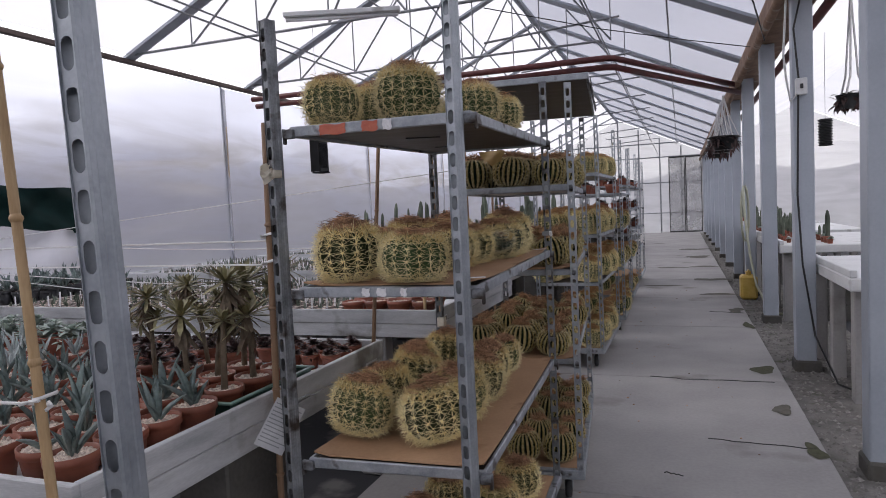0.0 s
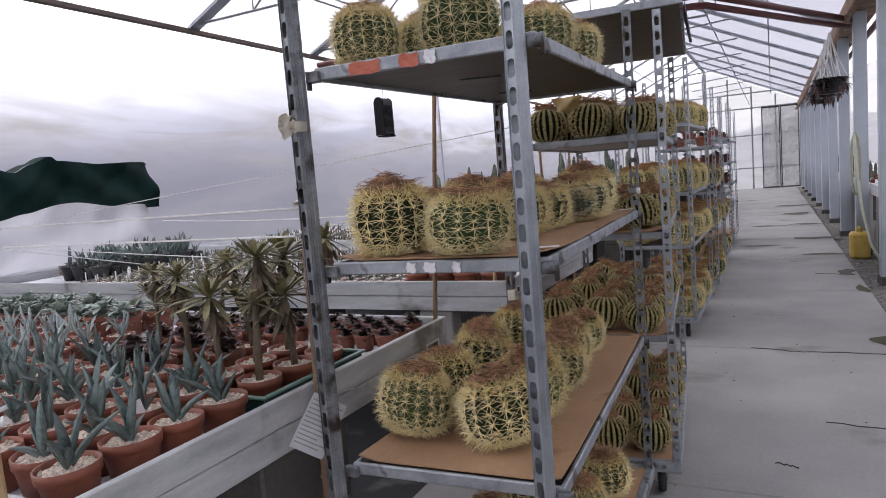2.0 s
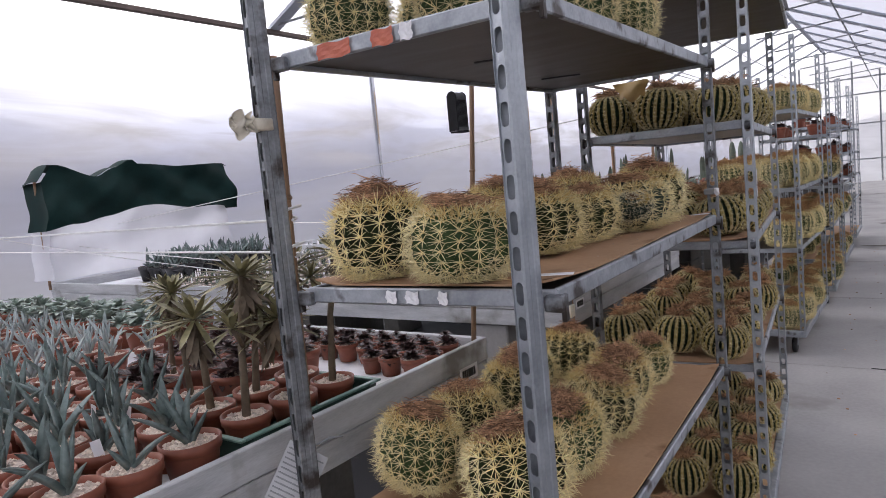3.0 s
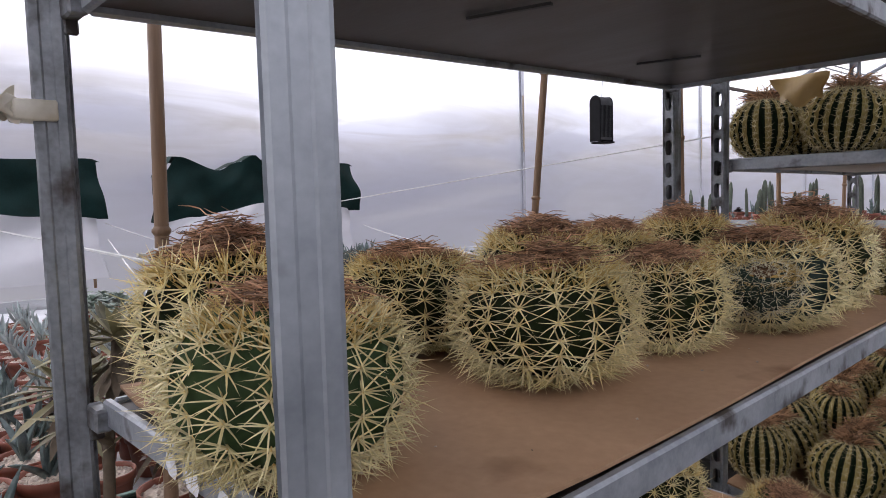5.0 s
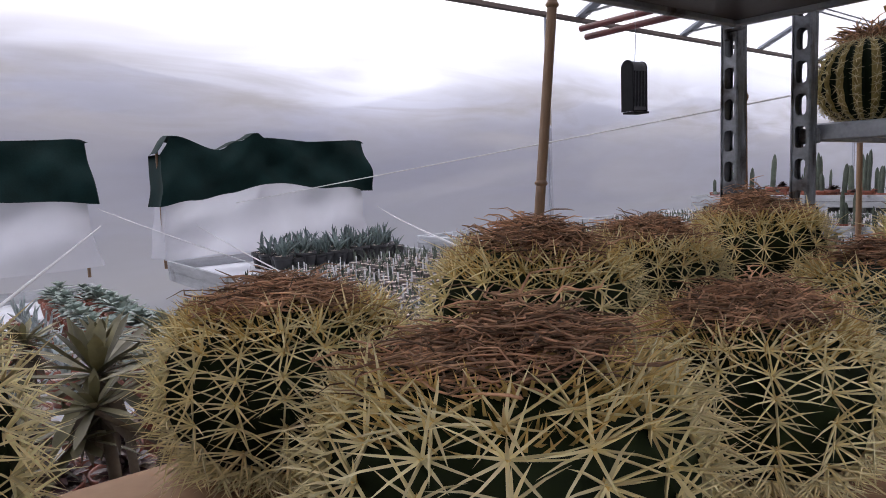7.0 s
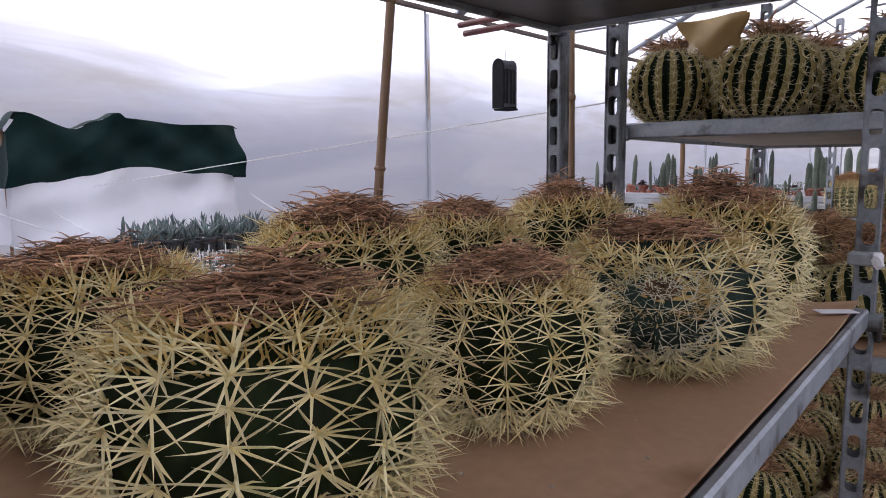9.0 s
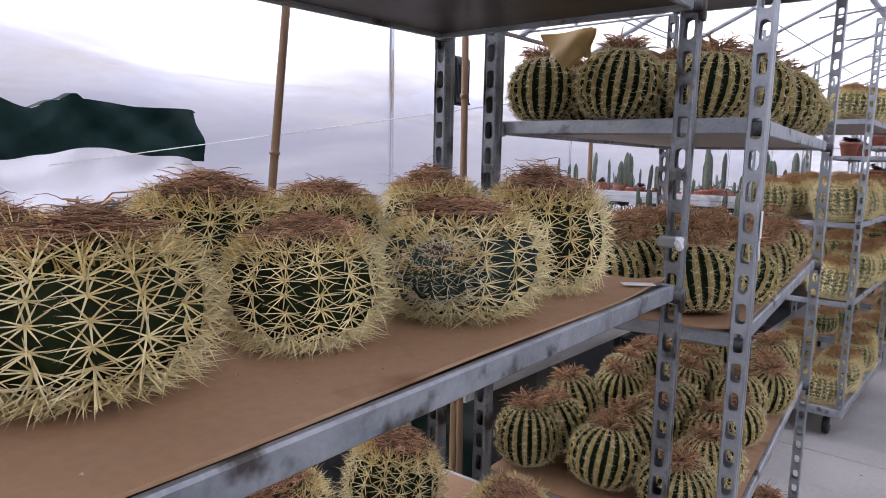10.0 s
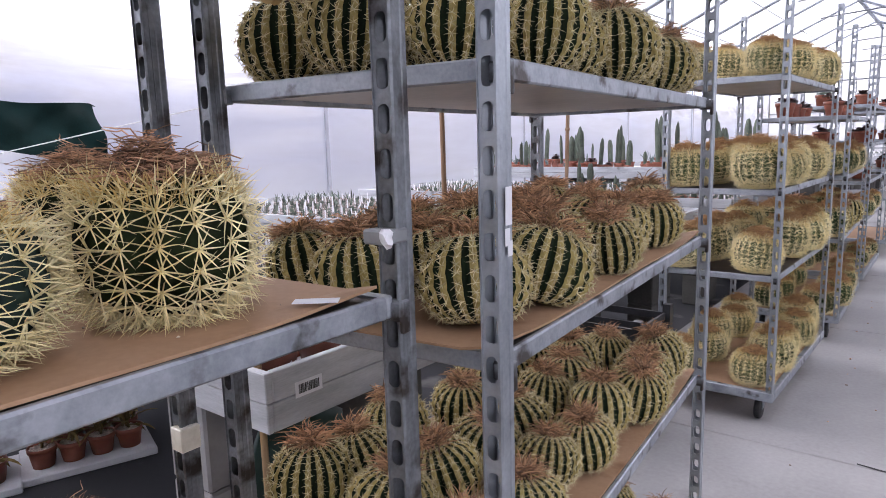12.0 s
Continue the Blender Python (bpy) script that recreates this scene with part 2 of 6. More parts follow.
# brown wool darkened to paint the shade in gaps between the dry threads
WOOL = material("crown_wool", (0.05, 0.023, 0.012), (0.18, 0.09, 0.042), 60, 0.9, 0, 0.8, 200)
DRY_FLOWER = material("dry_flowers", (0.20, 0.094, 0.050), (0.60, 0.37, 0.225), 22, 0.85, 0, 0, per_island=0.75)


# ---- mesh helpers ----
class Geo:
    """Collects vertices and faces, and makes one mesh of them."""

    def __init__(self):
        self.v, self.f, self.m = [], [], []

    def add(self, verts, faces, mat=0):
        o = len(self.v)
        self.v.extend([tuple(p) for p in verts])
        self.f.extend([tuple(i + o for i in q) for q in faces])
        self.m.extend([mat] * len(faces))
        return self

    def box(self, x0, x1, y0, y1, z0, z1, c=0.0, mat=0):
        """A box with chamfered edges of width c."""
        if not c:
            vs = [(x, y, z) for x in (x0, x1) for y in (y0, y1) for z in (z0, z1)]
            return self.add(vs, [(0, 1, 3, 2), (4, 6, 7, 5), (0, 4, 5, 1), (2, 3, 7, 6), (0, 2, 6, 4), (1, 5, 7, 3)], mat)
        bm = bmesh.new()
        bmesh.ops.create_cube(bm, size=1)
        for w in bm.verts:
            w.co = Vector(((x0 + x1) / 2 + w.co.x * (x1 - x0), (y0 + y1) / 2 + w.co.y * (y1 - y0), (z0 + z1) / 2 + w.co.z * (z1 - z0)))
        bmesh.ops.bevel(bm, geom=bm.edges[:], offset=c, segments=1, affect="EDGES")
        bm.verts.index_update()
        self.add([w.co[:] for w in bm.verts], [[w.index for w in q.verts] for q in bm.faces], mat)
        bm.free()
        return self

    def tube(self, pts, r, n=6, cap=True, mat=0):
        """A round bar along points; r is one radius or one for each point."""
        pts = [Vector(p) for p in pts]
        rs = r if isinstance(r, (list, tuple)) else [r] * len(pts)
        vs, fs = [], []
        for i, p in enumerate(pts):
            d = (pts[min(i + 1, len(pts) - 1)] - pts[max(i - 1, 0)]).normalized()
            a = d.cross(Vector((0, 0, 1)) if abs(d.z) < 0.9 else Vector((1, 0, 0))).normalized()
            b = d.cross(a)
            for k in range(n):
                w = 2 * math.pi * k / n
                vs.append(p + (a * math.cos(w) + b * math.sin(w)) * rs[i])
        for i in range(len(pts) - 1):
            for k in range(n):
                fs.append((i * n + k, i * n + (k + 1) % n, (i + 1) * n + (k + 1) % n, (i + 1) * n + k))
        if cap:
            fs.append(tuple(range(n))[::-1])
            fs.append(tuple((len(pts) - 1) * n + k for k in range(n)))
        return self.add(vs, fs, mat)

    def lathe(self, profile, n=16, centre=(0, 0, 0), mat=0):
        cx, cy, cz = centre
        vs = [(cx + r * math.cos(2 * math.pi * k / n), cy + r * math.sin(2 * math.pi * k / n), cz + z) for r, z in profile for k in range(n)]
        fs = [(i * n + k, i * n + (k + 1) % n, (i + 1) * n + (k + 1) % n, (i + 1) * n + k) for i in range(len(profile) - 1) for k in range(n)]
        return self.add(vs, fs, mat)

    def grid(self, fn, nu, nv, mat=0):
        vs = [fn(i / nu, j / nv) for i in range(nu + 1) for j in range(nv + 1)]
        fs = [(i * (nv + 1) + j, (i + 1) * (nv + 1) + j, (i + 1) * (nv + 1) + j + 1, i * (nv + 1) + j + 1) for i in range(nu) for j in range(nv)]
        return self.add(vs, fs, mat)

    def mesh(self, name, mats, smooth=False):
        me = bpy.data.meshes.new(name)
        me.from_pydata(self.v, [], self.f)
        for m in mats if isinstance(mats, (list, tuple)) else [mats]:
            me.materials.append(m)
        me.polygons.foreach_set("material_index", self.m)
        if smooth:
            me.polygons.foreach_set("use_smooth", [True] * len(self.f))
        me.update()
        return me


def part(name, geo, mats, parent, label="", smooth=False, at=None):
    me = geo.mesh(name, mats, smooth) if isinstance(geo, Geo) else geo
    ob = new(name, me)
    ob.parent = parent
    if at is not None:
        ob.matrix_local = at
    return tagged(ob, label)


def thing(name, label, category, at=None, group="", kind=""):
    ob = new(name)
    ob.empty_display_size = 0.1
    if at is not None:
        ob.matrix_world = at
    return tagged(ob, label, category, group, kind)


def solid(name, geo, mats, label, category, at=None, group="", kind="", smooth=False):
    me = geo.mesh(name, mats, smooth) if isinstance(geo, Geo) else geo
    ob = new(name, me)
    if at is not None:
        ob.matrix_world = at
    return tagged(ob, label, category, group, kind)


# ---- the building ----
X_L, X_R, X_FAR, Y0, Y1 = -6.15, 1.22, 8.6, -4.5, 32.25
EAVE, SLOPE, BAY, COL0 = 3.50, 0.46, 2.385, 4.25
Z_RIDGE = EAVE + SLOPE * (X_R - X_L) / 2


def structure(name, geo, mats, label, at=None, smooth=False):
    return solid(name, geo, mats, label, name.rstrip("_0123456789").split("_")[0], at, "", "structure", smooth)


g = Geo().box(-140, 140, -140, 200, -0.5, -0.05)
structure("ground", g, GROUND, "dark woven ground fabric with dusty earth patches")

# concrete walkway, cast in bays with open joints
slab = thing("pavement", "pale grey cast concrete walkway with cracks and damp stains", "pavement", kind="structure")
joints = [Y0, -1.2, 1.2, 3.55, 5.98, 8.4, 10.8, 13.2, 15.7, 18.1, 20.5, 22.9, 25.3, 27.7, 30.0, Y1]
for i in range(len(joints) - 1):
    x0, x1, y0, y1 = -1.45, 0.99, joints[i] + 0.004, joints[i + 1] - 0.004
    bay = Geo().box(x0, x1, y0, y1, -0.06, 0.0, 0.006)
    part("slab", bay, CONCRETE, slab)
rnd = random.Random(5)


def blot(cx, cy, rx, ry, z=0.0045, n=22, seed=0):
    r = random.Random(seed)
    ph = [r.uniform(0, 6.28) for _ in range(4)]
    ring = []
    for k in range(n):
        w = 2 * math.pi * k / n
        s = 1 + 0.22 * math.sin(2 * w + ph[0]) + 0.16 * math.sin(3 * w + ph[1]) + 0.10 * math.sin(5 * w + ph[2])
        ring.append((cx + rx * s * math.cos(w), cy + ry * s * math.sin(w), z))
    return Geo().add([(cx, cy, z)] + ring, [(0, 1 + k, 1 + (k + 1) % n) for k in range(n)])


for i, (cx, cy, rx, ry, mt) in enumerate([(0.86, 5.2, 0.07, 0.10, STAIN), (0.86, 6.35, 0.08, 0.16, MOSS), (0.88, 9.6, 0.09, 0.2, STAIN), (0.75, 11.2, 0.22, 0.12, STAIN),
                                          (0.72, 13.2, 0.28, 0.2, STAIN), (0.7, 15.7, 0.3, 0.15, STAIN), (0.6, 18.3, 0.35, 0.3, STAIN), (0.6, 21, 0.4, 0.3, STAIN), (-0.1, 12.3, 0.25, 0.1, STAIN),
                                          (0.0, 15.5, 0.3, 0.12, STAIN), (0.93, 4.4, 0.05, 0.12, MOSS), (0.93, 8.5, 0.05, 0.2, MOSS)]):
    part("stain", blot(cx, cy, rx, ry, 0.0045, 22, i), mt, slab, "dark damp stain")
crack = Geo()
for x0, y0, x1, y1 in ((-0.06, 5.99, 0.28, 5.93), (0.35, 4.5, 0.95, 4.45), (0.1, 3.9, 0.2, 3.88), (0.55, 9.5, 0.95, 9.4), (0.28, 5.93, 0.9, 5.96)):
    pts = [(x0 + (x1 - x0) * k / 8, y0 + (y1 - y0) * k / 8 + rnd.uniform(-0.012, 0.012), 0.002) for k in range(9)]
    crack.tube(pts, 0.0035, 4)
part("crack", crack, INK, slab, "thin dark crack")
litter = Geo()
for _ in range(60):
    x, y, s = rnd.choice((rnd.uniform(-0.35, -0.05), rnd.uniform(-0.4, 0.9))), rnd.uniform(3, 12), rnd.uniform(0.003, 0.010)
    litter.box(x, x + s * 1.6, y, y + s, 0, s * 0.5)
solid("litter", litter, DRY_FLOWER, "scattered dry plant crumbs on the concrete", "litter", kind="stuff")


# gravel strip beside the columns
def pebble(geo, x, y, z, s, r):
    vs = [(x + s * a * r.uniform(0.6, 1.2), y + s * b * r.uniform(0.6, 1.2), z + s * c * r.uniform(0.4, 0.8)) for a, b, c in ((1, 0, 0), (-1, 0, 0), (0, 1, 0), (0, -1, 0), (0, 0, 1), (0, 0, -1))]
    geo.add(vs, [(0, 2, 4), (2, 1, 4), (1, 3, 4), (3, 0, 4), (2, 0, 5), (1, 2, 5), (3, 1, 5), (0, 3, 5)])


BED = material("gravel_bed", (0.10, 0.097, 0.088), (0.24, 0.23, 0.215), 6, 0.9, 0, 0.6, 90, spots=((0.07, 0.075, 0.045), 4, 0.3))
structure("ground_strip", Geo().box(1.0, 1.95, Y0, Y1, -0.06, -0.046), BED, "grey gravelly earth beside the walkway")
gr = Geo()
for _ in range(5200):
    y = 3.2 + 17 * rnd.random() ** 1.6
    pebble(gr, rnd.uniform(1.0, 1.9), y, -0.045, rnd.uniform(0.008, 0.026), rnd)
solid("gravel", gr, GRAVEL, "loose grey gravel and broken stone by the columns", "gravel", kind="stuff")

# side wall of milky plastic film on timber studs
wall = Geo().grid(lambda u, v: (X_L + 0.02 * math.sin(9 * u * 6.3) * math.sin(v * 3.1) + 0.012 * math.sin(u * 160), Y0 + u * (Y1 - Y0), -0.05 + v * (EAVE + 0.02)), 160, 10)
structure("wall_west", wall, FILM_WALL, "milky translucent greenhouse film wall with seams and smears", smooth=True)
FLEECE_STRIP = film("seam_tape", (0.9, 0.9, 0.92), (0.45, 0.6), (2, 2, 2), 0.6, 0.0, 0.8)
PALE_WOOD = material("pale_batten", (0.38, 0.29, 0.2), (0.55, 0.45, 0.34), 6, 0.8, 0, 0.2, 60, stretch=(6, 6, 0.6))
y = 8.37
while y < Y1:
    st = thing("wall_stud", "slim grey wall stud behind the film with a clear seam strip", "stud", pose(X_L + 0.05, y, 0), "wall studs", "structure")
    part("stud", Geo().box(-0.075, -0.05, -0.015, 0.015, -0.05, EAVE, 0.004), RAFTER, st)
    part("seam_strip", Geo().box(-0.018, -0.014, -0.03, 0.03, 0.3, EAVE - 0.05), FLEECE_STRIP, st, "clear seam tape")
    part("batten", Geo().box(-0.010, 0.0, -0.012, 0.012, 2.15, 2.9, 0.002), PALE_WOOD, st, "bare wooden batten")
    y += BAY * 2
BEAM_BROWN = material("brown_beam", (0.085, 0.062, 0.056), (0.16, 0.12, 0.105), 5, 0.6, 0.2, 0.15, 50)
eave = Geo().box(X_L - 0.03, X_L + 0.04, Y0, Y1, EAVE - 0.005, EAVE + 0.05, 0.006)
structure("beam_west", eave, BEAM_BROWN, "thin brown steel eaves rail along the film wall")

# roofs of the two bays
for i, (xa, xb) in enumerate(((X_L, X_R), (X_R + 0.12, X_FAR))):
    xm = (xa + xb) / 2
    for j, (p, q) in enumerate(((xa, xm), (xm, xb))):
        za, zb = (EAVE + 0.12, Z_RIDGE + 0.12) if j == 0 else (Z_RIDGE + 0.12, EAVE + 0.12)
        sheet = Geo().grid(lambda u, v: (p + v * (q - p), Y0 + u * (Y1 - Y0), za + v * (zb - za) + 0.012 * math.sin(u * 15.4 * 6.283)), 62, 6)
        structure("ceiling_%d" % (2 * i + j + 1), sheet, FILM_ROOF_DIM if (i, j) == (0, 1) else FILM_ROOF, "milky translucent film roof slope over the greenhouse", smooth=True)
ridge = Geo().box((X_L + X_R) / 2 - 0.05, (X_L + X_R) / 2 + 0.05, Y0, Y1, Z_RIDGE, Z_RIDGE + 0.08, 0.01)
structure("beam_ridge", ridge, RAFTER, "grey ridge beam under the roof film")


def bar(geo, a, b, w, h):
    """A flat bar of section w (along y) by h from a to b, in a plane of constant y."""
    a, b = Vector(a), Vector(b)
    d = (b - a).normalized()
    n = Vector((-d.z, 0, d.x)) * h / 2
    s = Vector((0, w / 2, 0))
    vs = [a - n - s, a + n - s, a + n + s, a - n + s, b - n - s, b + n - s, b + n + s, b - n + s]
    return geo.add(vs, [(0, 1, 2, 3), (7, 6, 5, 4), (0, 4, 5, 1), (1, 5, 6, 2), (2, 6, 7, 3), (3, 7, 4, 0)])


def truss(at, web=True):
    """Rafters, and in the nearer frames the bottom chord and web."""
    t = thing("roof_truss", "light grey steel roof truss with thin web bars", "truss", at, "roof trusses", "structure")
    xm, zc = (X_L + X_R) / 2, EAVE + 0.10
    for k, (a, b) in enumerate((((X_L, 0, EAVE + 0.06), (xm, 0, Z_RIDGE + 0.06)), ((xm, 0, Z_RIDGE + 0.06), (X_R, 0, EAVE + 0.06)))):
        part("rafter", bar(Geo(), a, b, 0.34 if k else 0.16, 0.035), RAFTER, t)
    if not web:
        return t
    part("chord", Geo().tube([(X_L + 0.05, 0, zc), (X_R - 1.9, 0, zc)], 0.016, 8), STEEL_DARK, t)
    xs = [X_L + 0.05 + (xm - X_L) * 2 * k / 8 for k in range(9)]
    for k in range(1, 7):
        zr = EAVE + SLOPE * (min(xs[k], 2 * xm - xs[k]) - X_L)
        part("strut", Geo().tube([(xs[k], 0, zc), (xs[k], 0, zr)], 0.009, 6), STEEL_DARK, t)
        k2 = k + 1 if k < 4 else k - 1
        zr2 = EAVE + SLOPE * (min(xs[k2], 2 * xm - xs[k2]) - X_L)
        part("brace", Geo().tube([(xs[k], 0, zc), (xs[k2], 0, zr2)], 0.013, 6), STEEL_DARK, t)
    return t


near_truss, far_truss = truss(pose(0, COL0 - 2 * BAY, 0)), truss(pose(0, COL0 + 4 * BAY, 0), False)
for k in range(-1, 12):
    if k != 4 and COL0 + k * BAY < Y1 - 0.5:
        copy_thing(near_truss if k < 4 else far_truss, pose(0, COL0 + k * BAY, 0))
for k, z in ((-4.4, 0), (-0.7, 0)):
    pl = Geo().tube([(k, Y0, EAVE + 0.10), (k, Y1, EAVE + 0.10)], 0.011, 6)
    structure("beam_tie", pl, STEEL_DARK, "thin steel tie rod along the trusses")
for zz in (0.3, 0.62):
    for sx in (1, -1):
        xx = (X_L + X_R) / 2 + sx * (X_R - X_L) / 2 * (1 - zz)
        structure("beam_purlin", Geo().tube([(xx, Y0, EAVE + SLOPE * zz * 3.6), (xx, Y1, EAVE + SLOPE * zz * 3.6)], 0.012, 6), STEEL_DARK, "thin steel purlin under the roof film")
# half chord bars on the aisle side
for k in range(1, 11):
    yb = COL0 + BAY * k
    structure("beam_stay", Geo().tube([(-2.4, yb + 0.5, 3.9), (-0.5, yb + 0.55, 4.03)], 0.016, 6), STEEL_DARK, "short grey stay tube under the roof")

# valley gutter, columns
gut = Geo().box(X_R - 0.10, X_R + 0.22, Y0, Y1, 3.30, 3.36, 0.006).box(X_R - 0.12, X_R - 0.09, Y0, Y1, 3.30, 3.52).box(X_R + 0.21, X_R + 0.24, Y0, Y1, 3.30, 3.52)
structure("gutter", gut, RUST, "rusty stained valley gutter between the greenhouse bays")
structure("pipe_valley", Geo().tube([(X_R - 0.14, Y0, 3.20), (X_R - 0.14, Y1, 3.24)], 0.045, 10), RUST, "brown heating pipe under the valley gutter", smooth=True)
structure("pipe_valley", Geo().tube([(X_R + 0.30, Y0, 3.20), (X_R + 0.30, Y1, 3.24)], 0.045, 10), RED_PIPE, "dull red heating pipe beside the valley gutter", smooth=True)


def column(at):
    c = thing("column", "blue-grey painted steel column on a concrete foot", "column", at, "aisle columns", "structure")
    part("shaft", Geo().box(0.0, 0.16, -0.08, 0.08, 0.02, 3.30, 0.008), PAINT_GREY, c)
    part("foot", Geo().box(-0.015, 0.19, -0.11, 0.11, -0.06, 0.05, 0.012), CONCRETE_DARK, c, "mossy concrete foot")
    return c


first = None
y = COL0 - 3 * BAY
while y < Y1:
    first = copy_thing(first, pose(1.15, y, 0)) if first else column(pose(1.15, y, 0))
    y += BAY
# red heating pipe crossing the bay
for dz, dy in ((0.0, 0.0), (-0.09, 0.10)):
    structure("pipe_red", Geo().tube([(-5.75, 8.56 + dy, 3.29 + dz), (-0.62, 8.52 + dy, 3.27 + dz), (-0.5, 8.56 + dy, 3.265 + dz), (1.16, 11.5 + dy, 3.22 + dz)], 0.038, 10), RED_PIPE, "dark red heating pipe crossing the greenhouse", smooth=True)
# end wall with sliding door
END_FILM = film("end_film", (0.86, 0.85, 0.83), (0.12, 0.34), (0.5, 0.5, 2.6), 0.35, 0.8, 0.72)
def gable(x0, x1, yw):
    xm = (x0 + x1) / 2
    return Geo().add([(x0, yw, -0.05), (x1, yw, -0.05), (x1, yw, EAVE + 0.1), (xm, yw, Z_RIDGE + 0.1), (x0, yw, EAVE + 0.1)], [(0, 1, 2, 3, 4)])
structure("wall_north", gable(X_L, X_R, Y1), END_FILM, "milky film end wall of the greenhouse bay")
structure("wall_north_2", gable(X_R, X_FAR, Y1), END_FILM, "milky film end wall of the neighbouring bay")
structure("wall_south", gable(X_L, X_R, Y0), END_FILM, "milky film end wall behind the entrance")
structure("wall_south_2", gable(X_R, X_FAR, Y0), END_FILM, "milky film end wall behind the entrance")
structure("wall_east", Geo().box(X_FAR, X_FAR + 0.02, Y0, Y1, -0.05, EAVE + 0.1), END_FILM, "milky film wall of the neighbouring bay")
side_bars = Geo()
for z in (1.25, 1.75, 2.25, 2.75, 3.2):
    side_bars.box(X_FAR - 0.05, X_FAR - 0.01, Y0, Y1, z - 0.02, z + 0.02)
for k in range(15):
    side_bars.box(X_FAR - 0.09, X_FAR - 0.052, COL0 - 8.2 + BAY * k, COL0 - 8.15 + BAY * k, -0.05, EAVE)
structure("beam_east", side_bars, STEEL_DARK, "dark steel rails and studs along the neighbouring wall")
frame_bars = Geo()
for x in [X_L + 0.92 * k for k in range(9)]:
    frame_bars.box(x - 0.03, x + 0.03, Y1 - 0.07, Y1 - 0.01, 0, EAVE + SLOPE * min(x - X_L, X_R - x) if X_L < x < X_R else EAVE)
for z in (0.9, 2.3, 3.46, 4.1):
    frame_bars.box(X_L, X_R, Y1 - 0.08, Y1 - 0.02, z - 0.025, z + 0.025)
structure("beam_north", frame_bars, STEEL_DARK, "dark steel frame bars of the end wall")
DOOR_FILM = film("door_film", (0.90, 0.90, 0.89), (0.55, 0.8), (2, 2, 2), 0.6, 0.0, 0.6)
dr = thing("door_1", "pale film sliding door in a dark steel frame", "door", pose(0, Y1 - 0.16, 0), "", "structure")
for x0 in (-0.26, 0.45):
    part("panel", Geo().box(x0 + 0.04, x0 + 0.66, -0.006, 0.006, 0.06, 3.38), DOOR_FILM, dr)
    part("stile", Geo().box(x0, x0 + 0.04, -0.025, 0.025, 0.0, 3.44), INK, dr)
    part("stile", Geo().box(x0 + 0.66, x0 + 0.70, -0.025, 0.025, 0.0, 3.44), INK, dr)
    part("rail", Geo().box(x0 + 0.04, x0 + 0.66, -0.025, 0.025, 0.0, 0.06), INK, dr)
    part("rail", Geo().box(x0 + 0.04, x0 + 0.66, -0.025, 0.025, 3.38, 3.44), INK, dr)
# dusky hedge and hills beyond the film; distance haze is painted into the hill colour
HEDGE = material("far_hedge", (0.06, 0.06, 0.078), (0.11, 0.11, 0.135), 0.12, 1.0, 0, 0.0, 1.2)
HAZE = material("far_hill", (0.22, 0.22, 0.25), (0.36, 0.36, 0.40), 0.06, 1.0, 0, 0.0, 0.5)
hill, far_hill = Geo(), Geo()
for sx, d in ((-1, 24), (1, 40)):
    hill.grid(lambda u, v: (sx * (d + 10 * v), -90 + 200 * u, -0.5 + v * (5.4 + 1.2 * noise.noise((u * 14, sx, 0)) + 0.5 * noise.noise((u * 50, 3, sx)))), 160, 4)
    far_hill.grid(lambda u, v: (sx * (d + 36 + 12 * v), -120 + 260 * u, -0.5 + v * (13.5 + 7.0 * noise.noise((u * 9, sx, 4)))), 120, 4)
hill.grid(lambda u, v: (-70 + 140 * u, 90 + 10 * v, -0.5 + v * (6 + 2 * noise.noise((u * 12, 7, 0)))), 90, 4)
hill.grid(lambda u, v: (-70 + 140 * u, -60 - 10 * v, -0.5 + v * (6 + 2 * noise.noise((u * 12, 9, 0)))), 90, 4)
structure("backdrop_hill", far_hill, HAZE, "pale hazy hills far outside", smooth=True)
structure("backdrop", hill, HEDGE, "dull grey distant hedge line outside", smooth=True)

# ---- trolleys ----
POST_H, PITCH = 1.93, 0.058


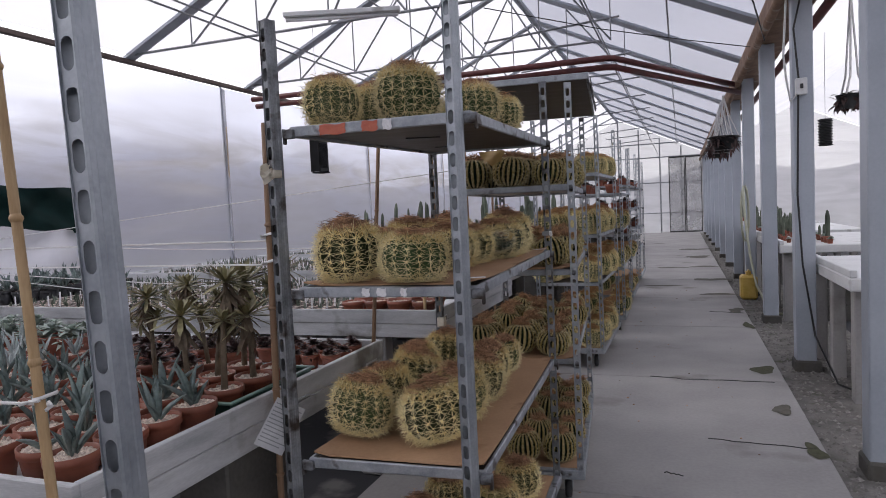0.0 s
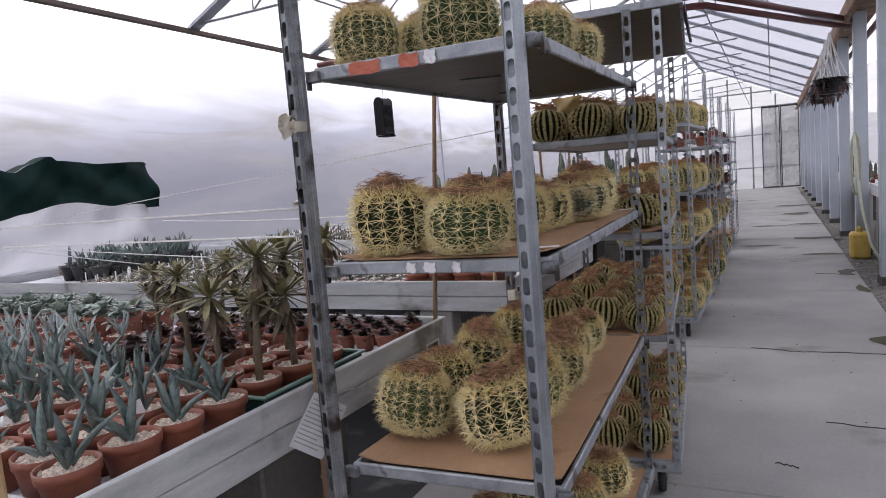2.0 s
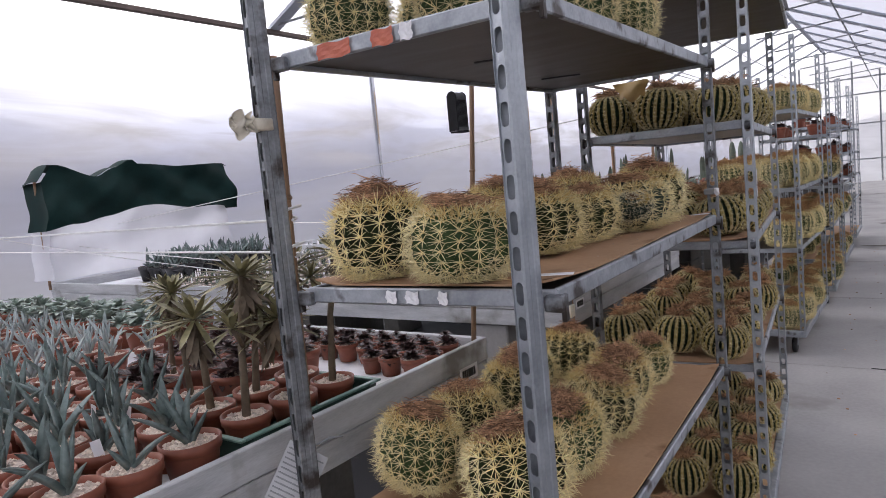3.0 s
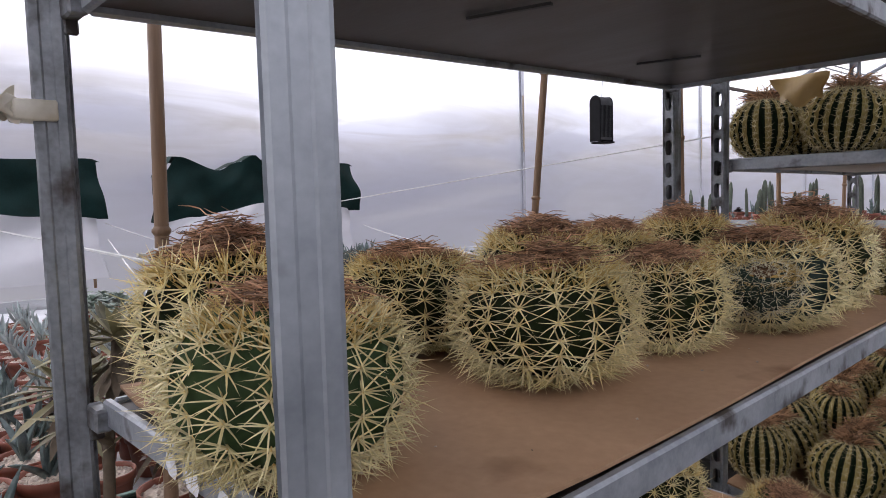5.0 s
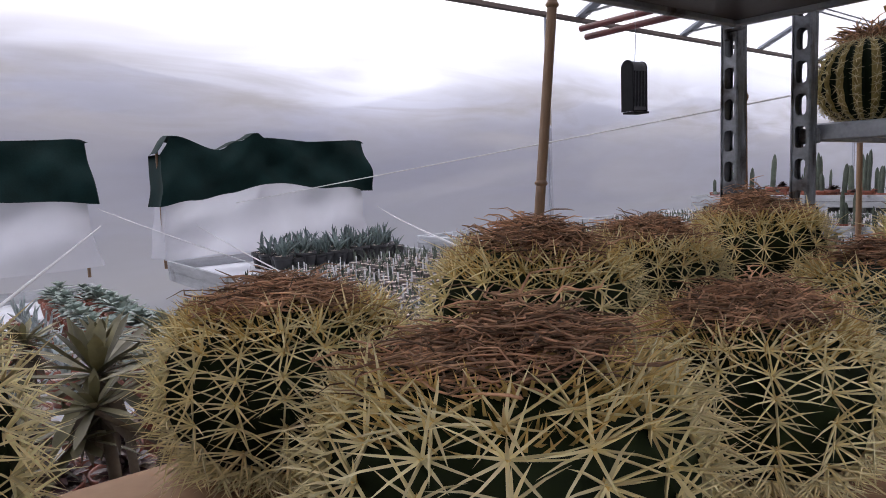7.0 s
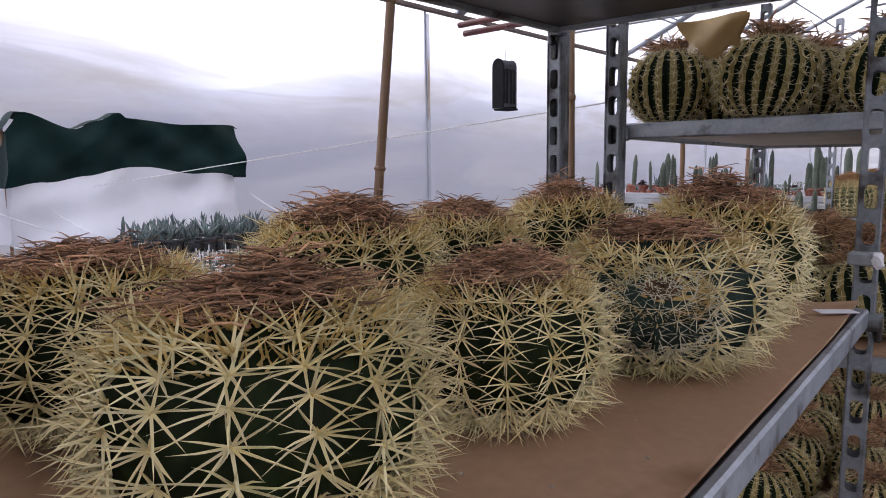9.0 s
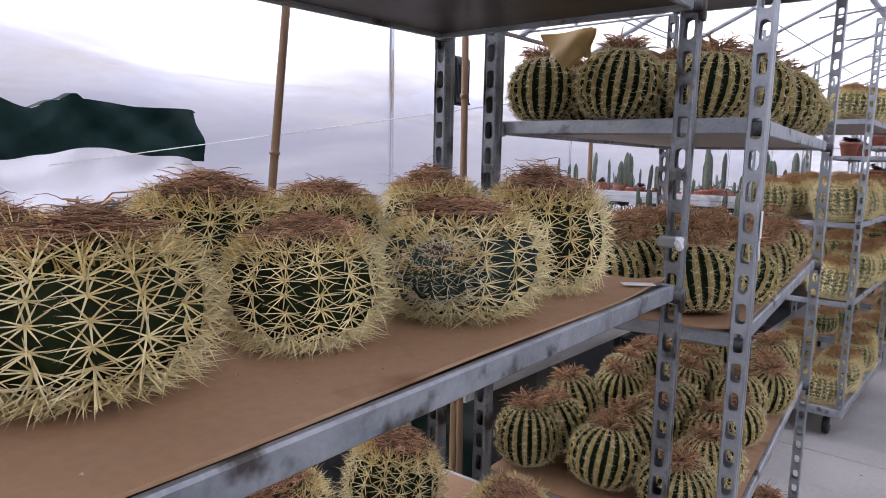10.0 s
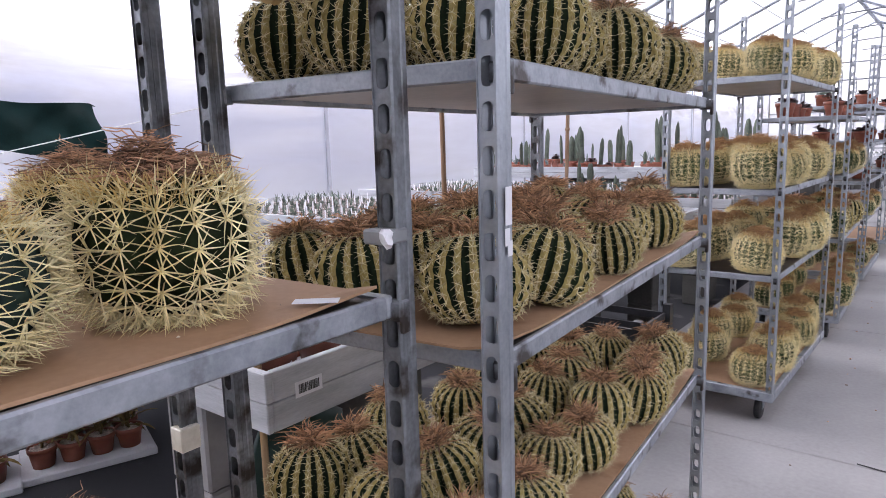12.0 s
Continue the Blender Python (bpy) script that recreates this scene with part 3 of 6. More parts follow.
def post_mesh():
    """Hollow steel upright; its front and back faces are punched with oblong slots, the sides are plain with a shallow fold."""
    g = Geo()
    w, d, t = 0.0155, 0.0195, 0.002
    for side in (-1, 1):
        prof = [(w - 0.001, -d), (w + 0.0015, -d + 0.003), (w + 0.0015, -0.007), (w, -0.005), (w, 0.005), (w + 0.0015, 0.007), (w + 0.0015, d - 0.003), (w - 0.001, d), (w - t, d), (w - t, -d)]
        g.add([(side * x, y, z) for z in (0, POST_H) for x, y in prof], [(k, (k + 1) % 10, 10 + (k + 1) % 10, 10 + k) for k in range(10)] + [tuple(range(10)), tuple(range(10, 20))])
    n = int(POST_H / PITCH)
    for yy in (-d + 0.003, d - 0.003):
        for k in range(n + 1):
            z0, z1 = k * PITCH, min((k + 1) * PITCH, POST_H)
            if z1 - z0 < PITCH * 0.9:
                g.add([(-w, yy, z0), (w, yy, z0), (w, yy, z1), (-w, yy, z1)], [(0, 1, 2, 3)])
                continue
            zc, hh, hw = (z0 + z1) / 2, 0.0195, 0.0095
            e = 2.2 if k % 2 else 5.0      # round and square-cornered slots by turns
            hole, ring = [], []
            for q in range(16):
                a = 2 * math.pi * q / 16
                c, sn = math.cos(a), math.sin(a)
                if k % 2:
                    x = hw * c
                    z = zc + (hh - hw) * (1 if sn > 0.01 else -1 if sn < -0.01 else 0) + hw * sn
                else:
                    m = (abs(c) ** e + abs(sn) ** e) ** (-1 / e)
                    x, z = hw * c * m, zc + hh * sn * m
                hole.append((x, z))
                f = 1 / max(abs(c), abs(sn))
                ring.append((w * c * f, zc + PITCH / 2 * sn * f))
            inn = yy * 0.86
            g.add([(x, yy, z) for x, z in hole] + [(x, yy, z) for x, z in ring] + [(x, inn, z) for x, z in hole],
                  [(i, (i + 1) % 16, 16 + (i + 1) % 16, 16 + i) for i in range(16)] + [(i, (i + 1) % 16, 32 + (i + 1) % 16, 32 + i) for i in range(16)])
    return g.mesh("post", ZINC)


POST = post_mesh()
# worn post, coloured darker for the uprights that stand in shade
POST_WORN_DIM = POST.copy()
POST_WORN_DIM.materials[0] = ZINC_WORN_DIM
TW, TL = 0.570, 1.37      # centre to centre of the posts, across and along


def rim_mesh(w, l, hgt=0.032):
    """Folded steel shelf rim."""
    g = Geo()
    t = 0.012
    g.box(-w / 2, w / 2, -l / 2, -l / 2 + t, -hgt, 0, 0.003).box(-w / 2, w / 2, l / 2 - t, l / 2, -hgt, 0, 0.003)
    g.box(-w / 2, -w / 2 + t, -l / 2 + t, l / 2 - t, -hgt, 0, 0.003).box(w / 2 - t, w / 2, -l / 2 + t, l / 2 - t, -hgt, 0, 0.003)
    return g.mesh("rim", ZINC_WORN)


HOOK = Geo().box(-0.020, 0.016, -0.010, 0.010, -0.034, -0.006, 0.003).box(-0.022, -0.014, -0.008, 0.008, -0.050, -0.004, 0.002).mesh("hook", ZINC_WORN_DIM)
WHEEL = Geo().lathe([(0.008, -0.016), (0.050, -0.016), (0.056, -0.010), (0.056, 0.010), (0.050, 0.016), (0.008, 0.016)], 20).mesh("wheel", RUBBER, True)
FORK = Geo().box(-0.022, -0.018, -0.02, 0.02, -0.045, 0.03).box(0.018, 0.022, -0.02, 0.02, -0.045, 0.03).box(-0.026, 0.026, -0.03, 0.03, 0.028, 0.038, 0.003).mesh("fork", ZINC_WORN)



SETS = {}


def trolley_set(l):
    """Shelf and base meshes for a trolley whose posts stand l apart."""
    if l not in SETS:
        w2, l2 = TW / 2, l / 2
        b = Geo().box(-w2 - 0.02, w2 + 0.02, -l2 - 0.02, -l2 + 0.012, 0.14, 0.19, 0.004).box(-w2 - 0.02, w2 + 0.02, l2 - 0.012, l2 + 0.02, 0.14, 0.19, 0.004)
        b.box(-w2 - 0.02, -w2 + 0.012, -l2 + 0.012, l2 - 0.012, 0.14, 0.19, 0.004).box(w2 - 0.012, w2 + 0.02, -l2 + 0.012, l2 - 0.012, 0.14, 0.19, 0.004)
        SETS[l] = dict(rim=rim_mesh(0.566, l - 0.052), base=b.mesh("base_frame", ZINC_WORN),
                       deck=Geo().box(-w2 + 0.012, w2 - 0.012, -l2 + 0.012, l2 - 0.012, 0.165, 0.185).mesh("base_board", CARD))
        for nm, mt in (("dark", BOARD_DARK), ("grey", BOARD_GREY)):
            SETS[l][nm] = Geo().box(-0.27, 0.27, -l2 + 0.040, l2 - 0.040, -0.022, -0.006).mesh("board", mt)
    return SETS[l]


def trolley(at, shelves, label, top_extra=0.0, l=TL, skew=(0.0, 0.0), old=(), yaws={}):
    """A wheeled plant trolley; shelves: (height of the surface, board kind)."""
    t = thing("plant_trolley", label, "trolley", at, "plant trolleys")
    kit = trolley_set(l)
    for sx in (-1, 1):
        for sy in (-1, 1):
            part("post", POST_WORN_DIM if (sx, sy) in old else POST, None, t, at=pose(sx * TW / 2, sy * l / 2, 0.17, 0, 0, yaws.get((sx, sy), 0)) @ Matrix.Diagonal((1, 1, 1 + top_extra, 1)))
            c = part("caster", FORK, None, t, at=pose(sx * (TW / 2 - 0.07), sy * (l / 2 - 0.10), 0.102))
            part("wheel", WHEEL, None, c, at=pose(0, 0, -0.045, 0, 90, 0))
    part("base_frame", kit["base"], None, t)
    part("base_board", kit["deck"], None, t, "plywood deck")
    for z, kind, *lay in shelves:
        tip, dx, turn = lay or (0.0, 0.0, 0.0)
        s = part("shelf", kit["rim"], None, t, at=pose(skew[0] + dx, 0, z, tip, 0, skew[1] + turn))
        part("board", kit[kind], None, s)
        for sx in (-1, 1):
            for sy in (-1, 1):
                part("hook", HOOK, None, s, at=pose(sx * (TW / 2 - 0.005), sy * (l / 2 - 0.022), -0.002, 0, 0, 0 if sx < 0 else 180))
    return t


def card(at, label="worn brown cardboard sheet lining a trolley shelf", seed=0):
    r = random.Random(seed)
    ph = r.uniform(0, 6)
    w, l = 0.545, TL - 0.02

    def f(u, v):
        x, y = (u - 0.5) * w, (v - 0.5) * l
        lift = 0.010 * max(0, abs(2 * u - 1) - 0.8) / 0.2 * max(0, abs(2 * v - 1) - 0.75) / 0.25
        return (x, y, 0.0045 + lift + 0.0012 * math.sin(9 * y + ph))
    g = Geo().grid(f, 10, 20)
    g2 = Geo().grid(lambda u, v: (lambda p: (p[0], p[1], p[2] - 0.004))(f(u, v)), 10, 20)
    g.add(g2.v, [q[::-1] for q in g2.f])
    n = 21
    o = 11 * 21
    edge = [(i * n, (i + 1) * n) for i in range(10)] + [(i * n + 20, (i + 1) * n + 20) for i in range(10)] + [(j, j + 1) for j in range(20)] + [(10 * n + j, 10 * n + j + 1) for j in range(20)]
    g.f.extend([(a, b, b + o, a + o) for a, b in edge])
    g.m.extend([0] * len(edge))
    return solid("cardboard_sheet", g, CARD, label, "cardboard", at)


# ---- barrel cacti ----
def barrel(seed, R, H, ribs, rows, nsp, L, sr, striped, flop=1.0, cols=4, thatch=1.0, span=116):
    """Meshes of one barrel cactus: skin, spines, crown wool, dry flowers; stands on z = 0."""
    r = random.Random(seed)
    nr = ribs * cols
    lean = (r.uniform(-0.06, 0.06), r.uniform(-0.06, 0.06))
    wob = [r.uniform(0, 6.28) for _ in range(3)]

    def surf(a, w, lift=0.0):
        c, s = max(0.0, math.cos(a)), math.sin(a)
        rad = R * c ** ((0.80 if striped else 0.62) if s > 0 else 0.75)
        rad *= 1 + 0.03 * math.sin(2 * w + wob[0]) + 0.02 * math.sin(3 * w + wob[1])
        z = H / 2 * (1 + (1 if s > 0 else -1) * abs(s) ** 0.95)
        phase = (w * ribs / (2 * math.pi)) % 1.0
        rib = abs(2 * phase - 1)          # 1 on the crest
        depth = (0.13 if striped else 0.135) * (0.3 + 0.7 * c)
        rad *= 1 - depth * (1 - rib ** (0.7 if striped else 1.0)) + lift
        if striped:      # knobbly crest
            rad *= 1 + 0.042 * rib * math.sin(a * 18 + 2.6 * math.floor(w * ribs / (2 * math.pi) + 0.5))
        zz = z + lift * R * s
        return Vector((rad * math.cos(w) + lean[0] * zz, rad * math.sin(w) + lean[1] * zz, zz))
    skin = Geo()
    na = 26 if striped else 14
    angs = [radians(-82 + 171 * i / na) for i in range(na + 1)]
    for i in range(na + 1):
        for k in range(nr):
            skin.v.append(tuple(surf(angs[i], 2 * math.pi * k / nr)))
    for i in range(na):
        for k in range(nr):
            skin.f.append((i * nr + k, i * nr + (k + 1) % nr, (i + 1) * nr + (k + 1) % nr, (i + 1) * nr + k))
            crest = k % cols in (0, 1, cols - 2, cols - 1)
            skin.m.append(1 if striped and crest else 0)
    sp = Geo()
    for k in range(ribs):
        w = 2 * math.pi * k / ribs
        for j in range(rows):
            a = radians(-66 + (134 if striped else span) * (j + r.uniform(-0.12, 0.12)) / (rows - 1))
            p = surf(a, w)
            eps = 0.02
            nrm = (surf(a, w, 0.05) - p).normalized()
            up = (surf(a + eps, w) - p).normalized()
            sd = nrm.cross(up)
            th0 = r.uniform(0, 6.28)
            if not striped:      # felt pad under each cluster
                b, c = sd * R * 0.022, up * R * 0.045
                sp.add([p + c, p + b, p - c, p - b, p + nrm * R * 0.03], [(0, 1, 4), (1, 2, 4), (2, 3, 4), (3, 0, 4)], 1)
            for q in range(nsp):
                if q == 0 and nsp > 4:
                    d = nrm + up * r.uniform(-0.25, 0.35)
                    ln = L * r.uniform(0.75, 1.1)
                else:
                    th = th0 + 2 * math.pi * q / (nsp - 1) + r.uniform(-0.25, 0.25)
                    d = nrm * (r.uniform(0.2, 0.45) if striped else r.uniform(0.22, 0.70)) + (up * math.sin(th) * flop * (1.0 if striped else 0.8) + sd * math.cos(th)) * 0.9
                    ln = L * r.uniform(0.65, 1.12) * (1.2 if a < -0.3 and not striped else 1.0)
                d.normalize()
                s1 = d.cross(Vector((0.3, 0.5, 0.8))).normalized() * sr
                s2 = d.cross(s1).normalized() * sr
                mid = p + d * ln * 0.55
                tip = p + d * ln + up * ln * r.uniform(-0.12, 0.08)
                mid.z, tip.z = max(mid.z, 0.003), max(tip.z, 0.002)      # bent flat by the shelf
                sp.add([p + s1, p - s1 * 0.5 + s2 * 0.87, p - s1 * 0.5 - s2 * 0.87, mid + s1 * 0.75, mid - s1 * 0.4 + s2 * 0.6, mid - s1 * 0.4 - s2 * 0.6, tip],
                       [(0, 1, 4, 3), (1, 2, 5, 4), (2, 0, 3, 5), (3, 4, 6), (4, 5, 6), (5, 3, 6)])
    if not striped:      # a skirt of old spines round the foot
        for _ in range(240):
            w, a = r.uniform(0, 6.283), radians(r.uniform(-66, -34))
            p = surf(a, w)
            d = Vector((math.cos(w), math.sin(w), r.uniform(-0.9, 0.1))) + Vector((-math.sin(w), math.cos(w), 0)) * r.uniform(-0.5, 0.5)
            d.normalize()
            s1 = d.cross(Vector((0.3, 0.5, 0.1))).normalized() * sr
            s2 = d.cross(s1).normalized() * sr
            tip = p + d * L * r.uniform(0.7, 1.25)
            tip.z = max(tip.z, 0.002)
            sp.add([p + s1, p - s1 * 0.5 + s2 * 0.87, p - s1 * 0.5 - s2 * 0.87, tip], [(0, 1, 3), (1, 2, 3), (2, 0, 3)])
    if not striped:      # young upright spines round the crown
        for _ in range(620):
            w, a = r.uniform(0, 6.283), radians(r.uniform(33, 64))
            p = surf(a, w)
            d = (Vector((math.cos(w) * r.uniform(0.3, 1.6), math.sin(w) * r.uniform(0.3, 1.6), 1)) + Vector((r.uniform(-0.4, 0.4), r.uniform(-0.4, 0.4), 0))).normalized()
            s1 = d.cross(Vector((0.3, 0.5, 0.1))).normalized() * sr
            s2 = d.cross(s1).normalized() * sr
            sp.add([p + s1, p - s1 * 0.5 + s2 * 0.87, p - s1 * 0.5 - s2 * 0.87, p + d * L * r.uniform(0.3, 0.75)], [(0, 1, 3), (1, 2, 3), (2, 0, 3)], 1)
    wool = Geo()
    rw = R * (0.36 * thatch if striped else 0.62)
    wool.grid(lambda u, v: (lambda rad, w, z: (rad * math.cos(w) + lean[0] * z, rad * math.sin(w) + lean[1] * z, z))(rw * u * (1 + 0.06 * math.sin(9 * v * 6.283)), v * 6.2832, H * (1.0 + (0.03 if striped else 0.07) * math.cos(u * 2.2)) - u * u * (0.035 * H if striped else 0.075 * H) + 0.004 * math.sin(u * 31 + v * 47)), 7, 26)
    if not striped:      # golden felt round the withered middle
        wool.m = [1 if k // 26 >= 4 else 0 for k in range(len(wool.f))]
    fl = Geo()
    tuft = R * (0.34 if striped else 0.52) * thatch
    lump = [(r.uniform(0, 6.28), r.uniform(0.2, 0.8), r.uniform(0.03, 0.20)) for _ in range(6)]
    for _ in range(int((190 if striped else 720) * thatch)):
        w, q = r.uniform(0, 6.283), tuft * math.sqrt(r.random())
        p = Vector((q * math.cos(w) + lean[0] * H, q * math.sin(w) + lean[1] * H, H * (1.0 - 0.07 * (q / tuft) ** 2) + 0.02 * R))
        if striped:
            p.z += r.uniform(0.0, 0.26) * R * (1 - 0.7 * q / tuft)
            th = w + r.gauss(0, 0.9)
            d = Vector((math.cos(th), math.sin(th), r.uniform(0.0, 1.1))).normalized()
            ln = R * r.uniform(0.22, 0.55)
            bend = Vector((r.uniform(-0.9, 0.9), r.uniform(-0.9, 0.9), r.uniform(-0.6, 0.2))) * ln
            r0 = R * r.uniform(0.008, 0.017)
            fl.tube([p, p + d * ln * 0.4 - bend * 0.10, p + d * ln * 0.75 + bend * 0.12, p + d * ln * 0.95 + bend * 0.5], [r0, r0 * 1.2, r0, r0 * 0.4], 4, cap=False)
            continue
        # tangled withered threads, heaped unevenly
        heap = sum(hh * math.exp(-((p.x - tuft * e * math.cos(b)) ** 2 + (p.y - tuft * e * math.sin(b)) ** 2) / (0.25 * R) ** 2) for b, e, hh in lump)
        p.z += R * (r.uniform(-0.03, 0.09) + min(heap, 0.27) * r.uniform(0.2, 1.1))
        th, ln, pts = w + r.choice((-1, 1)) * r.uniform(0.9, 3.1), R * r.uniform(0.20, 0.58), [p]
        for k in range(4):
            th += r.gauss(0, 0.9)
            pts.append(pts[-1] + Vector((math.cos(th), math.sin(th), r.gauss(0, 0.28) + (0.5 if k == 0 and r.random() < 0.08 else 0))) * ln / 4)
        r0 = R * r.uniform(0.0035, 0.010)
        fl.tube(pts, [r0, r0 * 1.15, r0, r0 * 0.9, r0 * 0.4], 4, cap=False)
    return skin, sp, wool, fl


KINDS = {}


def make_kind(key, name, label, group, args, skins, spine, dry=None):
    skin, sp, wool, fl = barrel(**args)
    KINDS[key] = (name, label, group, skin.mesh("skin", skins, True), sp.mesh("spine_coat", [spine, SPINE_YOUNG]), wool.mesh("crown_wool", [WOOL, FELT], True), fl.mesh("dry_thatch", dry or DRY_FLOWER), args)


def cactus(key, x, y, z, size, turn=0.0, tilt=(0, 0), stretch=1.0):
    """One barrel cactus of the given spread in metres."""
    name, label, group, skin, sp, wool, fl, args = KINDS[key]
    s = size / (2 * args["R"])
    t = thing(name, label, "cactus", pose(x, y, z, tilt[0], tilt[1], turn) @ Matrix.Diagonal((s, s, s * stretch, 1)), group)
    part("skin", skin, None, t)
    tagged(part("spine_coat", sp, None, t), kind="stuff")
    part("crown_wool", wool, None, t)
    tagged(part("dry_thatch", fl, None, t), kind="stuff")
    return t


GOLD = "golden barrel cacti"
STRIPE = "striped barrel cacti"
for i in range(4):
    make_kind("gold%d" % i, "barrel_cactus", "spiny golden barrel cactus with a brown dried crown", GOLD,
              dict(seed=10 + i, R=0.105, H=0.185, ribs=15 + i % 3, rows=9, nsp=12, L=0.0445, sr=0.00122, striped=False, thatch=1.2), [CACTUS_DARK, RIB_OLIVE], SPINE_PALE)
make_kind("blue", "barrel_cactus", "misshapen golden barrel cactus with bluish-green skin and a wide brown crown", GOLD,
          dict(seed=91, R=0.105, H=0.185, ribs=16, rows=9, nsp=12, L=0.041, sr=0.0012, striped=False), [CACTUS_BLUE, RIB_OLIVE], SPINE_PALE)
for i in range(3):
    make_kind("small%d" % i, "barrel_cactus", "young golden barrel cactus with dense yellow spines", GOLD,
              dict(seed=30 + i, R=0.105, H=0.185, ribs=17 + i, rows=9, nsp=11, L=0.041, sr=0.00115, striped=False), [CACTUS_LIGHT, RIB_OLIVE], SPINE_GOLD)
for i in range(4):
    make_kind("stripe%d" % i, "striped_cactus", "dark striped barrel cactus with ochre ribs and a dry flower tuft", STRIPE,
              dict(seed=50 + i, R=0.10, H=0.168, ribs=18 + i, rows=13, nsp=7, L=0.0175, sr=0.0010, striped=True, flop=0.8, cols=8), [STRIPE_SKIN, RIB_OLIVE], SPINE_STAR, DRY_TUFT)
for i in range(3):
    make_kind("shaggy%d" % i, "striped_cactus", "dark striped barrel cactus under a shaggy brown dry crown", STRIPE,
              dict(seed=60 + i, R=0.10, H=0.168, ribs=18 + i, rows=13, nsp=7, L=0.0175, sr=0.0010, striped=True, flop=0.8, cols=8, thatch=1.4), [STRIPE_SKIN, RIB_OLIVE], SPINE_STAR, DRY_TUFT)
for i in range(2):
    make_kind("far%d" % i, "barrel_cactus", "round golden barrel cactus with a brown crown", GOLD,
              dict(seed=70 + i, R=0.105, H=0.185, ribs=18, rows=9, nsp=6, L=0.035, sr=0.0013, striped=False, cols=2, thatch=1.5), [CACTUS_LIGHT, RIB_OLIVE], SPINE_GOLD, SPINE_RUST)
make_kind("shoot", "barrel_cactus", "small offset shoot with dense white spines", GOLD,
          dict(seed=95, R=0.105, H=0.185, ribs=15, rows=8, nsp=8, L=0.044, sr=0.0012, striped=False, span=151), [CACTUS_BLUE, RIB_OLIVE], SPINE_WHITE)
for i in range(2):
    make_kind("pale%d" % i, "barrel_cactus", "pale yellow barrel cactus with dense straw spines and an orange-brown crown", GOLD,
              dict(seed=80 + i, R=0.105, H=0.185, ribs=20, rows=10, nsp=11, L=0.036, sr=0.0014, striped=False, cols=2, thatch=1.0 + 0.4 * i), [CACTUS_LIGHT, RIB_OLIVE], SPINE_PALE, SPINE_RUST)
rc = random.Random(77)

# the nearest full trolley
T1 = pose(-0.652, 2.563, 0, 0, 0, 1.3)
TOP1, MID1, LOW1, DECK = 1.785, 1.300, 0.770, 0.185
trolley(T1, [(TOP1 + 0.021, "dark", 1.7, 0.0, 0.0), (MID1, "dark"), (LOW1, "dark")], "galvanised plant trolley with slotted posts, full of golden barrel cacti", 0.0, 1.44, (0.026, 1.1), ((-1, -1), (-1, 1), (1, 1)), {(1, -1): -22, (-1, -1): -22, (1, 1): 7})
card(T1 @ pose(0.024, 0, MID1, 0, 0, 1.1), seed=1)
card(T1 @ pose(0.024, 0, LOW1, 0, 0, 1.1), seed=2)
MID = [("gold0", -0.765, 1.985, 0.200), ("small0", -0.525, 1.925, 0.192), ("gold1", -0.557, 2.300, 0.216), ("gold2", -0.810, 2.285, 0.20), ("gold3", -0.545, 2.545, 0.178),
       ("blue", -0.505, 2.785, 0.225), ("gold1", -0.53, 3.04, 0.20), ("gold3", -0.80, 2.56, 0.215), ("gold2", -0.82, 2.80, 0.19), ("gold0", -0.80, 3.07, 0.20)]
TALL = (0.98, 0.84, 0.74, 0.80, 0.82, 0.72, 1.0, 0.86, 0.92, 0.95)
for i, (k, x, y, d) in enumerate(MID):
    cactus(k, x, y, MID1 + 0.007, d, turn=47 * i, tilt=(rc.uniform(-4, 4), rc.uniform(-4, 4)), stretch=TALL[i])
for ob in [o for o in bpy.data.objects if o.parent is None and o.name.startswith("barrel_cactus")]:
    if abs(ob.matrix_world.translation.x + 0.505) < 1e-4 and abs(ob.matrix_world.translation.y - 2.785) < 1e-4:
        q = part("offset", KINDS["blue"][3], None, ob, "small offset shoot with pale spines", at=pose(0.024, 0.0435, 0.062, 38, 0, 151) @ Matrix.Scale(0.50, 4))
        tagged(part("spine_coat", KINDS["shoot"][4], None, q), kind="stuff")
        part("crown_wool", KINDS["shoot"][5], None, q)
for i, (x, y, d) in enumerate([(-0.815, 2.08, 0.20), (-0.525, 2.09, 0.215), (-0.81, 2.31, 0.19), (-0.55, 2.32, 0.20), (-0.81, 2.53, 0.19), (-0.56, 2.55, 0.19), (-0.86, 2.75, 0.185), (-0.58, 2.79, 0.18), (-0.825, 2.97, 0.18), (-0.575, 3.025, 0.155)]):
    cactus(("gold%d" % (i % 4)) if i % 3 else "small1", x, y, LOW1 + 0.007, d, turn=31 * i, tilt=(rc.uniform(-14, 14), rc.uniform(-14, 14)), stretch=rc.uniform(0.93, 1.05))
for i, (x, y, d) in enumerate([(-0.805, 2.0, 0.165), (-0.605, 2.15, 0.20), (-0.78, 2.28, 0.18), (-0.47, 2.42, 0.18), (-0.43, 2.66, 0.15), (-0.72, 2.55, 0.17), (-0.70, 2.85, 0.16)]):
    cactus("small%d" % (i % 3), x, y, TOP1 + 0.021 + (y - 2.563) * 0.0297, d, turn=63 * i, stretch=rc.uniform(0.95, 1.05))
for i in range(10):
    cactus("gold%d" % (i % 4), -0.78 + 0.25 * (i % 2) + rc.uniform(-0.02, 0.02), 2.02 + 0.25 * (i // 2), DECK, 0.185, turn=71 * i)

